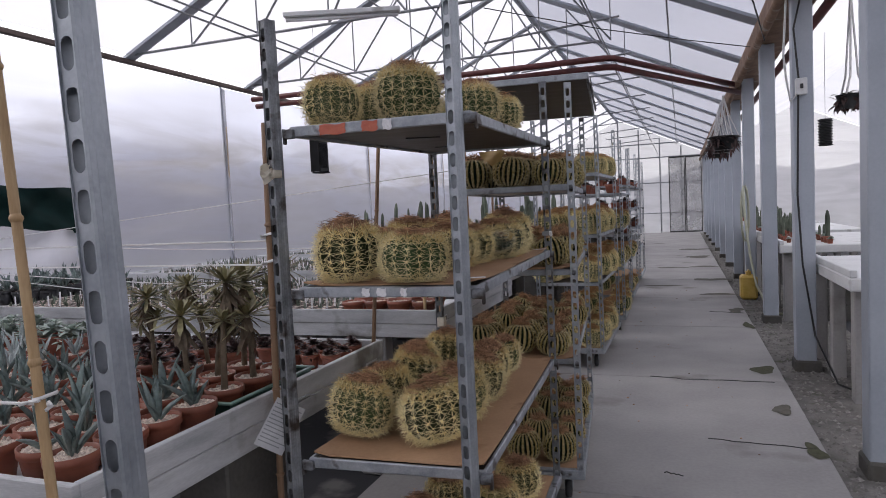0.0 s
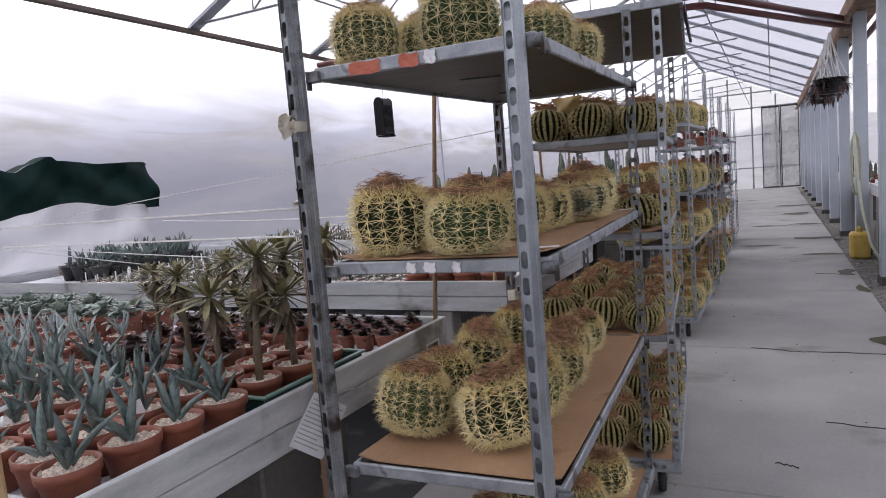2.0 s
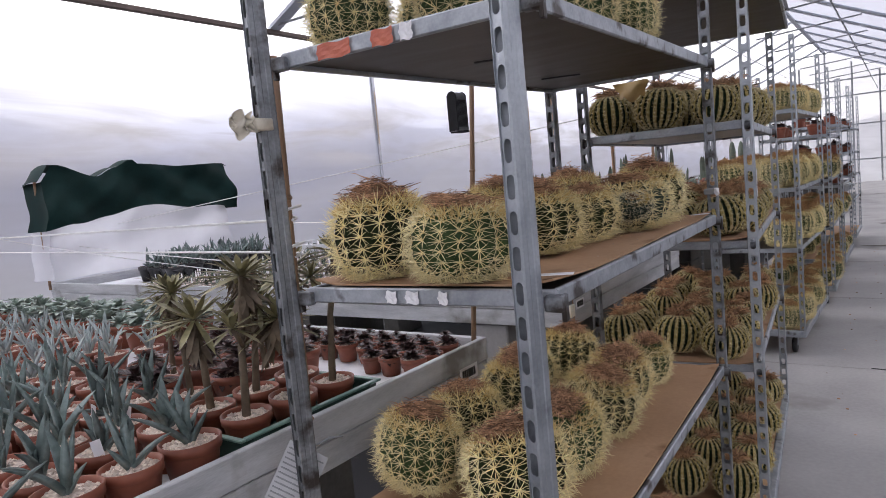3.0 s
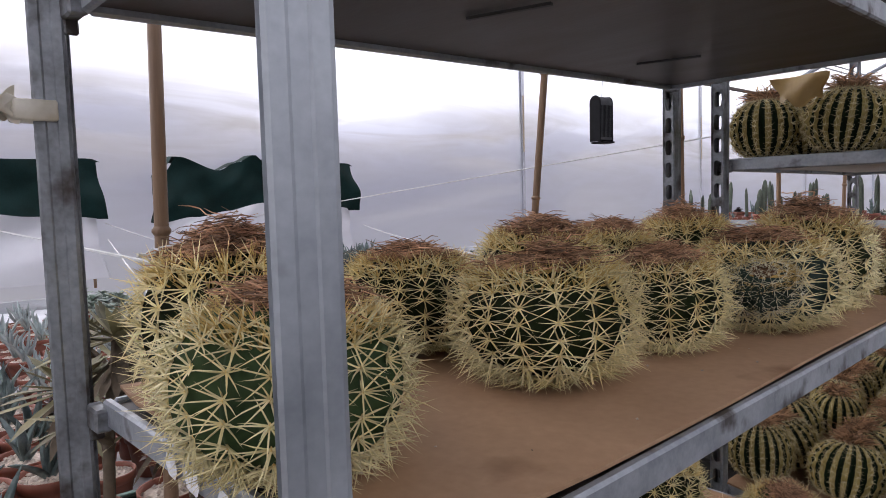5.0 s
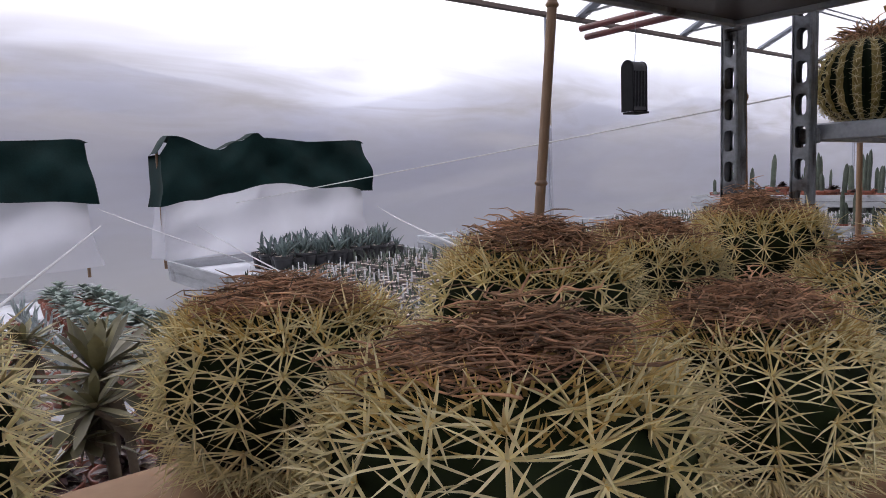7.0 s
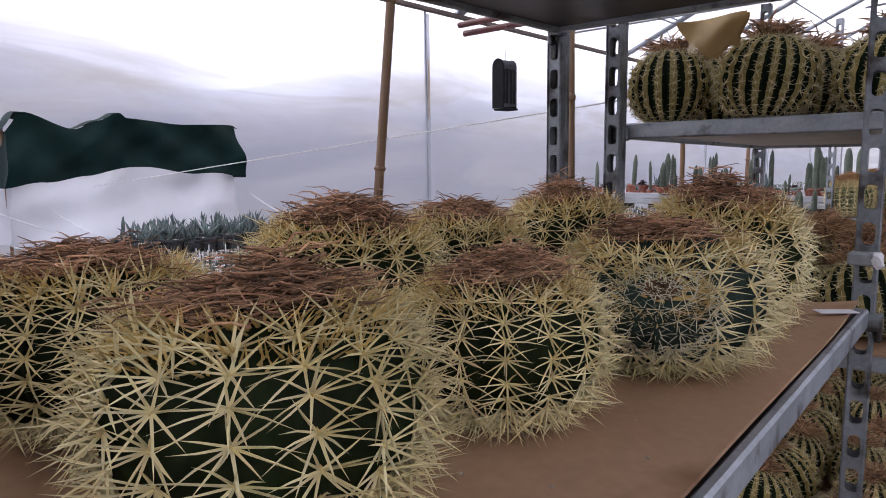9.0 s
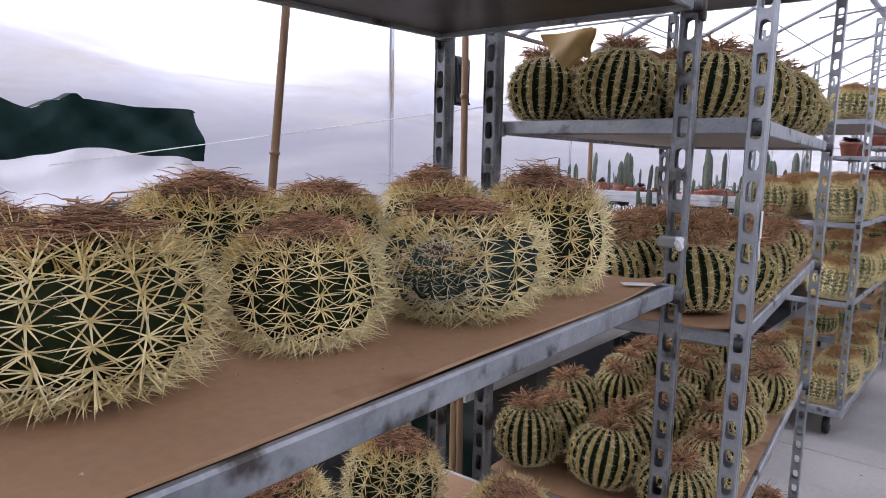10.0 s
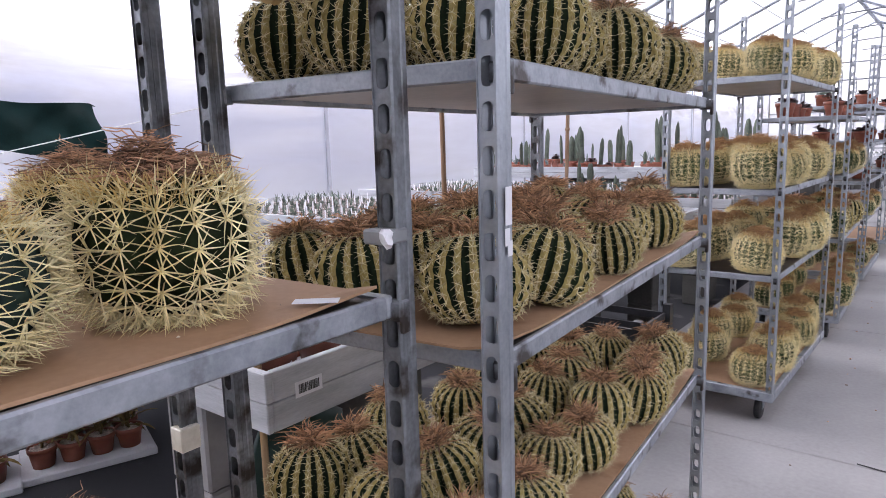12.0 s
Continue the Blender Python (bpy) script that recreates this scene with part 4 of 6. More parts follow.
crumbs, rq = Geo(), random.Random(5)
for _ in range(60):
    q = T1 @ Vector((rq.uniform(-0.22, 0.27), rq.uniform(-0.62, 0.64), MID1 + 0.008))
    pebble(crumbs, q.x, q.y, q.z, rq.uniform(0.0012, 0.0035), rq)
solid("crumb_scatter", crumbs, CRUMB, "pale grit and dry crumbs scattered on the cardboard", "litter", kind="stuff")

# the second trolley, set askew, with striped cacti
T2 = pose(-0.625, 4.035, 0, 0, 0, 5.2)
S2 = (1.615, 1.195, 0.745)
trolley(T2, [(S2[0], "grey"), (S2[1], "dark"), (S2[2], "dark")], "galvanised plant trolley standing askew with striped barrel cacti", 0.0, old=((-1, -1), (-1, 1)))
cv = thing("empty_shelf", "empty dark trolley shelf laid across the post tops", "shelf", T2 @ pose(0.05, 0.0, 2.140, 0, 0, 0.5))
part("rim", rim_mesh(0.66, 1.40), None, cv)
part("board", Geo().box(-0.317, 0.317, -0.687, 0.687, -0.030, -0.012), BOARD_DARK, cv, "dark stained board")
part("flap", Geo().grid(lambda u, v: (0.335 + 0.02 * v + 0.006 * math.sin(7 * u), -0.70 + 0.42 * u, -0.02 - 0.17 * v * (1 - 0.4 * u)), 8, 4), RUBBER, cv, "black rubber flap")
card(T2 @ pose(0, 0, S2[1]), seed=4)
card(T2 @ pose(0, 0, S2[2]), seed=5)


def fill(at, z, keys, nx, ny, size, seed, jit=0.012, tilt=5, skip=()):
    r = random.Random(seed)
    k = 0
    for j in range(ny):
        for i in range(nx):
            k += 1
            if k in skip:
                continue
            x = (i - (nx - 1) / 2) * (TW - 0.20) / max(1, nx - 1) + r.uniform(-jit, jit) + (0.02 if j % 2 else -0.02)
            y = (j - (ny - 1) / 2) * (TL - 0.22) / max(1, ny - 1) + r.uniform(-jit, jit)
            p = at @ Vector((x, y, z))
            cactus(r.choice(keys), p.x, p.y, p.z, size * r.uniform(0.9, 1.08), r.uniform(0, 360), (r.uniform(-tilt, tilt), r.uniform(-tilt, tilt)), r.uniform(0.92, 1.06))


STR = ["stripe0", "stripe1", "stripe2", "stripe3"]
fill(T2, S2[0], STR, 3, 7, 0.185, 1)
fill(T2, S2[1] + 0.007, ["shaggy0", "shaggy1", "shaggy2"], 3, 7, 0.172, 2, jit=0.018, tilt=17)
fill(T2, S2[2] + 0.007, STR, 3, 8, 0.158, 3, jit=0.016, tilt=17)
fill(T2, DECK, STR, 3, 6, 0.18, 4)

# further trolleys along the walkway
T3 = pose(-0.75, 6.88, 0, 0, 0, -1.0)
trolley(T3, [(1.79, "grey"), (1.23, "dark"), (0.79, "dark")], "galvanised plant trolley with pale golden cacti", 0.1)
FARK = ["far0", "far1"]
PALE = ["pale0", "pale1"]
fill(T3, 1.79, PALE, 2, 4, 0.21, 11)
fill(T3, 1.23, PALE, 2, 5, 0.245, 12)
fill(T3, 0.79, PALE, 2, 5, 0.245, 13, skip=(4,))
fill(T3, DECK, PALE, 2, 5, 0.22, 14)
T4 = pose(-0.72, 8.68, 0, 0, 0, 1.0)
trolley(T4, [(1.62, "grey"), (1.2, "dark"), (0.75, "dark")], "galvanised plant trolley with mixed small cacti", 0.06)
fill(T4, 1.2, FARK + ["shaggy0"], 2, 5, 0.22, 21)
fill(T4, 0.75, FARK + ["shaggy1"], 2, 5, 0.24, 22)
fill(T4, DECK, FARK, 2, 5, 0.22, 23)
T5 = pose(-0.74, 10.45, 0, 0, 0, 0)
trolley(T5, [(1.75, "grey"), (1.4, "dark"), (1.05, "dark"), (0.7, "dark")], "galvanised plant trolley far along the walkway", 0.08)
fill(T5, 0.7, FARK, 2, 4, 0.2, 31)
fill(T5, DECK, FARK, 2, 4, 0.2, 32)
T6 = pose(-0.76, 12.9, 0, 0, 0, 0)
trolley(T6, [(1.75, "grey"), (1.4, "dark"), (1.05, "dark"), (0.7, "dark")], "galvanised plant trolley far along the walkway", 0.08)
# empty trolley by the entrance
bare = trolley(pose(-0.677, 0.06, 0), [], "empty galvanised plant trolley with bare slotted posts", 0.05)
for ob in bare.children:
    if ob.name.startswith("post"):      # the loose posts lean over
        ob.matrix_basis = ob.matrix_basis @ pose(0, 0, 0, 0, -2.4, 0)

# ---- benches ----
BENCH_WHITE = material("bench_board", (0.36, 0.37, 0.385), (0.60, 0.61, 0.625), 4, 0.65, 0, 0.3, 50, stretch=(1, 1, 6), spots=((0.22, 0.21, 0.195), 4, 0.34), per_object=0.06)
FLEECE = material("white_fleece", (0.66, 0.67, 0.70), (0.80, 0.81, 0.84), 6, 0.9, 0, 0.3, 70, spots=((0.40, 0.37, 0.34), 4, 0.2))
TERRACOTTA = material("terracotta_plastic", (0.19, 0.056, 0.032), (0.30, 0.095, 0.055), 10, 0.5, 0, 0.06, 60, per_object=0.22)
PUMICE = material("pumice", (0.46, 0.37, 0.31), (0.80, 0.70, 0.61), 90, 0.9, 0, 0.6, 200, per_island=0.3)
TRAY_RIM = material("pale_green_rim", (0.10, 0.19, 0.16), (0.18, 0.29, 0.25), 8, 0.4, 0, 0.05)
TRAY_GREEN = material("dark_green_tray", (0.022, 0.058, 0.046), (0.045, 0.10, 0.082), 8, 0.4, 0, 0.05)
AGAVE = material("agave_leaf", (0.060, 0.094, 0.088), (0.29, 0.36, 0.35), 14, 0.5, 0, 0.1, 80, per_object=0.25, per_island=0.3)
AGAVE_PALE = material("pale_leaf", (0.30, 0.36, 0.36), (0.50, 0.56, 0.56), 18, 0.6, 0, 0.1, 80, per_object=0.2)
AEON = material("rosette_leaf", (0.10, 0.092, 0.042), (0.33, 0.30, 0.16), 12, 0.5, 0, 0.1, 60, per_island=0.4)
AEON_RED = material("rosette_leaf_red", (0.045, 0.022, 0.022), (0.11, 0.055, 0.05), 12, 0.45, 0, 0.1, 60, per_island=0.4, per_object=0.25)
ECHEV = material("echeveria_leaf", (0.27, 0.335, 0.29), (0.46, 0.52, 0.47), 14, 0.55, 0, 0.1, 60, per_island=0.2)
BARK = material("succulent_stem", (0.11, 0.085, 0.06), (0.22, 0.17, 0.12), 30, 0.85, 0, 0.5, 100)
BAMBOO_PALE = material("pale_bamboo", (0.36, 0.23, 0.11), (0.52, 0.37, 0.20), 6, 0.55, 0, 0.2, 40, stretch=(8, 8, 0.6))
BAMBOO = material("bamboo", (0.20, 0.115, 0.065), (0.33, 0.21, 0.125), 6, 0.55, 0, 0.2, 40, stretch=(8, 8, 0.6), spots=((0.20, 0.11, 0.06), 8, 0.2), per_object=0.15)
TWINE = material("white_twine", (0.62, 0.62, 0.62), (0.75, 0.75, 0.75), 40, 0.9)
COLUMN_GREEN = material("columnar_skin", (0.055, 0.072, 0.052), (0.145, 0.17, 0.125), 12, 0.6, 0, 0.2, 80, per_object=0.3)
GREEN_CLOTH = material("dark_green_cloth", (0.003, 0.014, 0.0125), (0.009, 0.031, 0.029), 5, 0.85, 0, 0.5, 90, spec=0.2)
BLACK_PLASTIC = material("black_plastic", (0.012, 0.012, 0.014), (0.03, 0.03, 0.033), 12, 0.4)
GREY_PLASTIC = material("grey_plastic", (0.20, 0.21, 0.22), (0.30, 0.31, 0.32), 12, 0.5)
YELLOW = material("yellow_plastic", (0.55, 0.36, 0.06), (0.70, 0.50, 0.14), 10, 0.5)


def barcode(at, w=0.11, h=0.05, seed=1):
    """Paper label with bars."""
    r = random.Random(seed)
    t = thing("barcode_label", "white paper label with a black bar code", "label", at)
    part("paper", Geo().box(-w / 2, w / 2, -0.0012, 0, -h / 2, h / 2), PAPER, t)
    g, x = Geo(), -w * 0.38
    while x < w * 0.36:
        b = r.choice((0.001, 0.002, 0.003))
        g.box(x, x + b, -0.0022, -0.0012, -h * 0.28, h * 0.30)
        x += b + r.choice((0.0015, 0.0025))
    tagged(part("barcode", g, INK, t), kind="stuff")
    return t


def bench(x0, x1, y0, y1, z, label, rows=(-1, 1), inset=0.32):
    """Growing bench: shallow tray with plank sides on block legs."""
    b = thing("growing_bench", label, "bench", pose((x0 + x1) / 2, (y0 + y1) / 2, 0), "growing benches")
    w, d = (x1 - x0) / 2, (y1 - y0) / 2
    for za, zb in ((z - 0.16, z - 0.083), (z - 0.080, z)):
        o = 0.0 if zb == z else 0.003
        part("plank", Geo().box(-w + o, w - o, -d + o, -d + 0.022, za, zb, 0.003), BENCH_WHITE, b)
        part("plank", Geo().box(-w + o, w - o, d - 0.022, d - o, za, zb, 0.003), BENCH_WHITE, b)
        part("plank", Geo().box(-w + o, -w + 0.022, -d + 0.022, d - 0.022, za, zb, 0.003), BENCH_WHITE, b)
        part("plank", Geo().box(w - 0.022, w - o, -d + 0.022, d - 0.022, za, zb, 0.003), BENCH_WHITE, b)
    part("top", Geo().grid(lambda u, v: (-w + 0.022 + u * (2 * w - 0.044), -d + 0.022 + v * (2 * d - 0.044), z - 0.075 + 0.004 * math.sin(u * 40) * math.sin(v * 23)), 30, 14), FLEECE, b, "white fleece-lined tray floor", smooth=True)
    # underside coloured dark to strengthen the shade beneath the tray
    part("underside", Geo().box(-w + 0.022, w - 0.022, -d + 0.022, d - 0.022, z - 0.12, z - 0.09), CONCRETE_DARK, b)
    n = max(2, int(2 * w / 1.4) + 1)
    for i in range(n):
        for sy in rows:
            x = w - inset - i * (2 * w - 0.6) / (n - 1)
            h = (z - 0.16 + 0.05) / 3
            for k in range(3):
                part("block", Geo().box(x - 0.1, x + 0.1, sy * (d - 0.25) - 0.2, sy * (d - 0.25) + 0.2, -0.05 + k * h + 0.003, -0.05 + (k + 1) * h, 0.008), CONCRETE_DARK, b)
    return b


B1Z, B2Z = 0.925, 0.955
bench(-5.3, -1.10, 1.215, 2.895, B1Z, "weathered grey plank growing bench crowded with potted succulents", (-0.11,), 0.135)
b2 = bench(-5.95, -1.085, 3.565, 5.35, B2Z, "white plank growing bench with seedling trays", (0.85,), 1.2)
for x0, x1, y0, y1, m in ((-1.62, -1.42, 3.592, 3.70, CONCRETE), (-1.30, -1.11, 4.00, 4.19, CONCRETE_DARK)):
    for k in range(3):
        part("block", Geo().box(x0 + 3.5175, x1 + 3.5175, y0 - 4.4575, y1 - 4.4575, -0.047 + 0.281 * k, 0.231 + 0.281 * k, 0.008), m, b2, "pale concrete block" if m is CONCRETE else "")
for i, (y0, y1) in enumerate(((6.1, 7.9), (8.7, 10.5), (14.2, 16.2), (17, 19), (20, 22), (23, 25))):
    bench(-5.95, -1.35, y0, y1, 0.95, "white plank growing bench with rows of seedlings")
bench(-5.95, -1.5, 11.3, 13.2, 1.12, "white growing bench with tall columnar cacti")
barcode(pose(-1.0998, 2.76, 0.83, 0, 0, 90), seed=1)
barcode(pose(-1.0998, 1.33, 0.84, 0, 0, 90), seed=2)
barcode(pose(-1.0848, 3.70, 0.885, 0, 0, 90), 0.09, 0.042, seed=3)


# ---- potted plants ----
def leaf(geo, base, heading, rise, length, width, curl, fold=0.25, n=5, widest=0.4, mat=0, thick=0.0):
    """One leaf as a folded strip that starts at base and bends by curl."""
    d = Vector((math.cos(heading) * math.cos(rise), math.sin(heading) * math.cos(rise), math.sin(rise)))
    side = Vector((-math.sin(heading), math.cos(heading), 0))
    p, vs = Vector(base), []
    for i in range(n + 1):
        u = i / n
        wd = width * (0.45 + 0.55 * math.sin(min(1, u / widest) * math.pi / 2)) if u < widest else width * math.cos((u - widest) / (1 - widest) * math.pi / 2) ** 0.8
        wd = max(wd, 0.0006)
        upv = side.cross(d).normalized() * -1
        if upv.z < 0:
            upv = -upv
        vs += [p - side * wd / 2 + upv * wd * fold, p, p + side * wd / 2 + upv * wd * fold]
        if thick:
            vs.append(p - upv * thick * (1 - u * 0.8))
        d = (Matrix.Rotation(curl / n, 3, side) @ d)
        p = p + d * length / n
    m = 4 if thick else 3
    fs = []
    for i in range(n):
        a, b = i * m, (i + 1) * m
        fs += [(a, a + 1, b + 1, b), (a + 1, a + 2, b + 2, b + 1)]
        if thick:
            fs += [(a + 2, a + 3, b + 3, b + 2), (a + 3, a, b, b + 3)]
    geo.add(vs, fs, mat)


def pot_mesh(r=0.055, h=0.085):
    g = Geo().lathe([(r * 0.05, 0.0), (r * 0.72, 0.0), (r * 0.92, h * 0.74), (r * 0.93, h * 0.76), (r * 1.0, h * 0.77), (r * 1.02, h), (r * 0.95, h), (r * 0.90, h * 0.86)], 20)
    return g.mesh("pot", TERRACOTTA, True)


def soil_mesh(r=0.055, h=0.085, seed=0):
    g, q = Geo(), random.Random(seed)
    g.lathe([(0.0005, h * 0.91), (r * 0.5, h * 0.90), (r * 0.915, h * 0.87)], 14)
    for _ in range(90):
        w, a = r * 0.86 * math.sqrt(q.random()), q.uniform(0, 6.283)
        pebble(g, w * math.cos(a), w * math.sin(a), h * 0.90, q.uniform(0.004, 0.0095), q)
    return g.mesh("gravel_top", PUMICE)


POTM, SOILS = pot_mesh(), [soil_mesh(seed=i) for i in range(3)]
HP = 0.078


def agave_mesh(seed, mat):
    r, g = random.Random(seed), Geo()
    n = r.randint(6, 9)
    for i in range(n):
        u = i / n
        leaf(g, (0, 0, HP - 0.004), i * 2.4 + r.uniform(-0.4, 0.4), radians(50 + 38 * u + r.uniform(-16, 10)), r.uniform(0.05, 0.135), r.uniform(0.0125, 0.0205), r.uniform(-0.75, 0.45), 0.42, 6, 0.4, thick=0.006)
    return g.mesh("leaves", mat, True)


def rosette(g, c, rad, n, r, tilt=0.0, mat=0, wide=0.30):
    for i in range(n):
        u = i / n
        leaf(g, c, i * 2.4 + r.uniform(-0.2, 0.2), radians(-22 + 88 * u + r.uniform(-10, 10)), rad * (1.05 - 0.55 * u) * r.uniform(0.85, 1.1), rad * wide, r.uniform(-0.3, 0.35), 0.18, 4, 0.68, mat)


def aeonium_meshes(seed, mat):
    r, g, st = random.Random(seed), Geo(), Geo()
    h = r.uniform(0.17, 0.33)
    bend = (r.uniform(-0.05, 0.05), r.uniform(-0.05, 0.05))
    top = (bend[0], bend[1], HP + h)
    st.tube([(0, 0, HP - 0.01), (bend[0] * 0.3, bend[1] * 0.3, HP + h * 0.5), top], [0.010, 0.008, 0.007], 7)
    rosette(g, top, r.uniform(0.10, 0.14), 34, r, wide=0.125)
    for _ in range(26):      # withered leaves hanging under the head
        leaf(g, (top[0], top[1], top[2] - r.uniform(0.0, 0.05)), r.uniform(0, 6.28), radians(r.uniform(-75, -30)), r.uniform(0.05, 0.09), 0.016, r.uniform(-0.3, 0.6), 0.2, 4, 0.6, 1)
    for _ in range(r.randint(0, 2)):
        a, f, ln = r.uniform(0, 6.28), r.uniform(0.45, 0.7), r.uniform(0.06, 0.11)
        b = (bend[0] * f, bend[1] * f, HP + h * f)
        e = (b[0] + ln * math.cos(a) * 0.8, b[1] + ln * math.sin(a) * 0.8, b[2] + ln * 0.7)
        st.tube([b, e], 0.006, 6)
        rosette(g, e, r.uniform(0.07, 0.095), 22, r, wide=0.15)
    return st.mesh("stem", BARK, True), g.mesh("leaves", [mat, BARK], True)


def low_rosette_mesh(seed, mat, rad=0.06):
    r, g = random.Random(seed), Geo()
    rosette(g, (0, 0, HP + 0.01), rad, 26, r, wide=0.34)
    for _ in range(2):
        a = r.uniform(0, 6.28)
        rosette(g, (0.03 * math.cos(a), 0.03 * math.sin(a), HP + r.uniform(0.0, 0.04)), rad * 0.7, 18, r, wide=0.36)
    return g.mesh("leaves", mat, True)


def column_meshes(seed):
    r, g = random.Random(seed), Geo()
    for k in range(r.choice((1, 1, 2, 3))):
        h, rad = r.uniform(0.14, 0.42), r.uniform(0.016, 0.028)
        a, d = r.uniform(0, 6.28), 0 if k == 0 else 0.03
        cx, cy = d * math.cos(a), d * math.sin(a)
        nr, nh = 20, 8
        vs = [(cx + rad * (1 if q % 2 else 0.8) * math.cos(6.2832 * q / nr) * (1 if i < nh - 1 else 0.55 if i == nh - 1 else 0.05), cy + rad * (1 if q % 2 else 0.8) * math.sin(6.2832 * q / nr) * (1 if i < nh - 1 else 0.55 if i == nh - 1 else 0.05), HP - 0.01 + h * min(1, i / nh + (0.06 if i == nh - 1 else 0))) for i in range(nh + 1) for q in range(nr)]
        g.add(vs, [(i * nr + q, i * nr + (q + 1) % nr, (i + 1) * nr + (q + 1) % nr, (i + 1) * nr + q) for i in range(nh) for q in range(nr)])
    return g.mesh("stem", COLUMN_GREEN, True)


def potted(name, label, cat, group, meshes, x, y, z, s=1.0, turn=0.0, tilt=0.0, pot=None):
    t = thing(name, label, cat, pose(x, y, z, tilt, 0, turn) @ Matrix.Scale(s, 4), group)
    part("pot", pot or POTM, None, t)
    part("gravel_top", SOILS[int(turn) % 3], None, t)
    for m in meshes:
        part(m.name.split(".")[0], m, None, t)
    return t


AGAVES = [agave_mesh(i, AGAVE) for i in range(7)]
PALES = [agave_mesh(40 + i, AGAVE_PALE) for i in range(4)]
AEONS = [aeonium_meshes(i, AEON) for i in range(6)] + [aeonium_meshes(20 + i, AEON_RED) for i in range(3)]
REDS = [low_rosette_mesh(i, AEON_RED) for i in range(4)]
ECHS = [low_rosette_mesh(30 + i, ECHEV, 0.075) for i in range(3)]
COLS = [column_meshes(i) for i in range(8)]
rp = random.Random(21)
B1F = B1Z - 0.073
AG = ("agave_pot", "blue-green young agave in a terracotta pot with pumice", "agave", "potted agaves")
AE = ("aeonium_pot", "stemmed aeonium with leggy rosettes in a terracotta pot", "succulent", "potted aeoniums")
RE = ("rosette_pot", "small dark red rosette succulent in a terracotta pot", "succulent", "red rosette pots")
EC = ("echeveria_pot", "pale green rosette succulent in a terracotta pot", "succulent", "pale rosette pots")
PA = ("pale_agave_pot", "silvery young agave in a terracotta pot", "agave", "silvery agave pots")
CO = ("column_cactus_pot", "ribbed columnar cactus in a terracotta pot", "cactus", "potted columnar cacti")
for i in range(8):
    for j in range(5):
        x, y = -1.215 - 0.150 * i + rp.uniform(-0.012, 0.012), 1.325 + 0.142 * j + rp.uniform(-0.010, 0.010) + 0.03 * (i % 2)
        if i < 3 and y > 1.80:
            continue
        potted(*AG, [rp.choice(AGAVES)], x, y, B1F, rp.uniform(1.18, 1.30), rp.uniform(0, 360), rp.uniform(-2, 2))


def open_tray(at, w, d, h, label, mat):
    t = thing("plant_tray", label, "tray", at)
    part("floor", Geo().box(-w / 2, w / 2, -d / 2, d / 2, 0, 0.004), mat, t)
    for nm, bx in (("wall", (-w / 2, w / 2, -d / 2, -d / 2 + 0.005)), ("wall", (-w / 2, w / 2, d / 2 - 0.005, d / 2)), ("wall", (-w / 2, -w / 2 + 0.005, -d / 2 + 0.005, d / 2 - 0.005)), ("wall", (w / 2 - 0.005, w / 2, -d / 2 + 0.005, d / 2 - 0.005))):
        part(nm, Geo().box(*bx, 0.004, h), mat, t)
    part("rim", Geo().box(-w / 2 - 0.012, w / 2 + 0.012, -d / 2 - 0.012, -d / 2 + 0.004, h, h + 0.008, 0.002).box(-w / 2 - 0.012, w / 2 + 0.012, d / 2 - 0.004, d / 2 + 0.012, h, h + 0.008, 0.002)
         .box(-w / 2 - 0.012, -w / 2 + 0.004, -d / 2 + 0.004, d / 2 - 0.004, h, h + 0.008, 0.002).box(w / 2 - 0.004, w / 2 + 0.012, -d / 2 + 0.004, d / 2 - 0.004, h, h + 0.008, 0.002), TRAY_RIM, t, "scuffed pale green rim")
    return t


open_tray(pose(-1.315, 2.09, B1F, 0, 0, 0), 0.33, 0.49, 0.072, "dark green plastic tray holding aeonium pots", TRAY_GREEN)
for i in range(2):
    for j in range(3):
        potted(*AE, AEONS[(i * 3 + j) % 6], -1.238 - 0.153 * i + rp.uniform(-0.004, 0.004), 1.935 + 0.155 * j, B1F + 0.004, rp.uniform(1.14, 1.22), rp.uniform(0, 360))
for i in range(4):
    for j in range(4):
        x, y = -1.62 - 0.155 * i + rp.uniform(-0.01, 0.01), 2.02 + 0.152 * j + rp.uniform(-0.01, 0.01)
        if (i + 2 * j) % 4 == 0:
            potted(*AE, AEONS[(i * 4 + j) % 9], x, y, B1F, rp.uniform(0.9, 1.1), rp.uniform(0, 360))
        else:
            potted(*RE, [rp.choice(REDS)], x, y, B1F, rp.uniform(1.15, 1.35), rp.uniform(0, 360))
for i in range(13):
    for j in range(3):
        if 2.56 + 0.1 * j > 2.6 or i < 3:
            potted(*RE, [rp.choice(REDS)], -1.21 - 0.098 * i + rp.uniform(-0.008, 0.008), 2.60 + 0.098 * j, B1F, rp.uniform(0.70, 0.82), rp.uniform(0, 360))
for i in range(12):
    for j in range(8):
        x, y = -2.42 - 0.155 * i + rp.uniform(-0.015, 0.015), 1.32 + 0.148 * j + rp.uniform(-0.015, 0.015)
        if rp.random() < 0.85 and y < 2.42:
            potted(*(PA if j > 3 else AG), [rp.choice(PALES if j > 3 else AGAVES)], x, y, B1F, rp.uniform(1.0, 1.2), rp.uniform(0, 360))
for i in range(12):
    for j in range(2):
        potted(*EC, [rp.choice(ECHS)], -2.62 - 0.17 * i + rp.uniform(-0.015, 0.015), 2.56 + 0.17 * j, B1F, rp.uniform(1.3, 1.5), rp.uniform(0, 360))

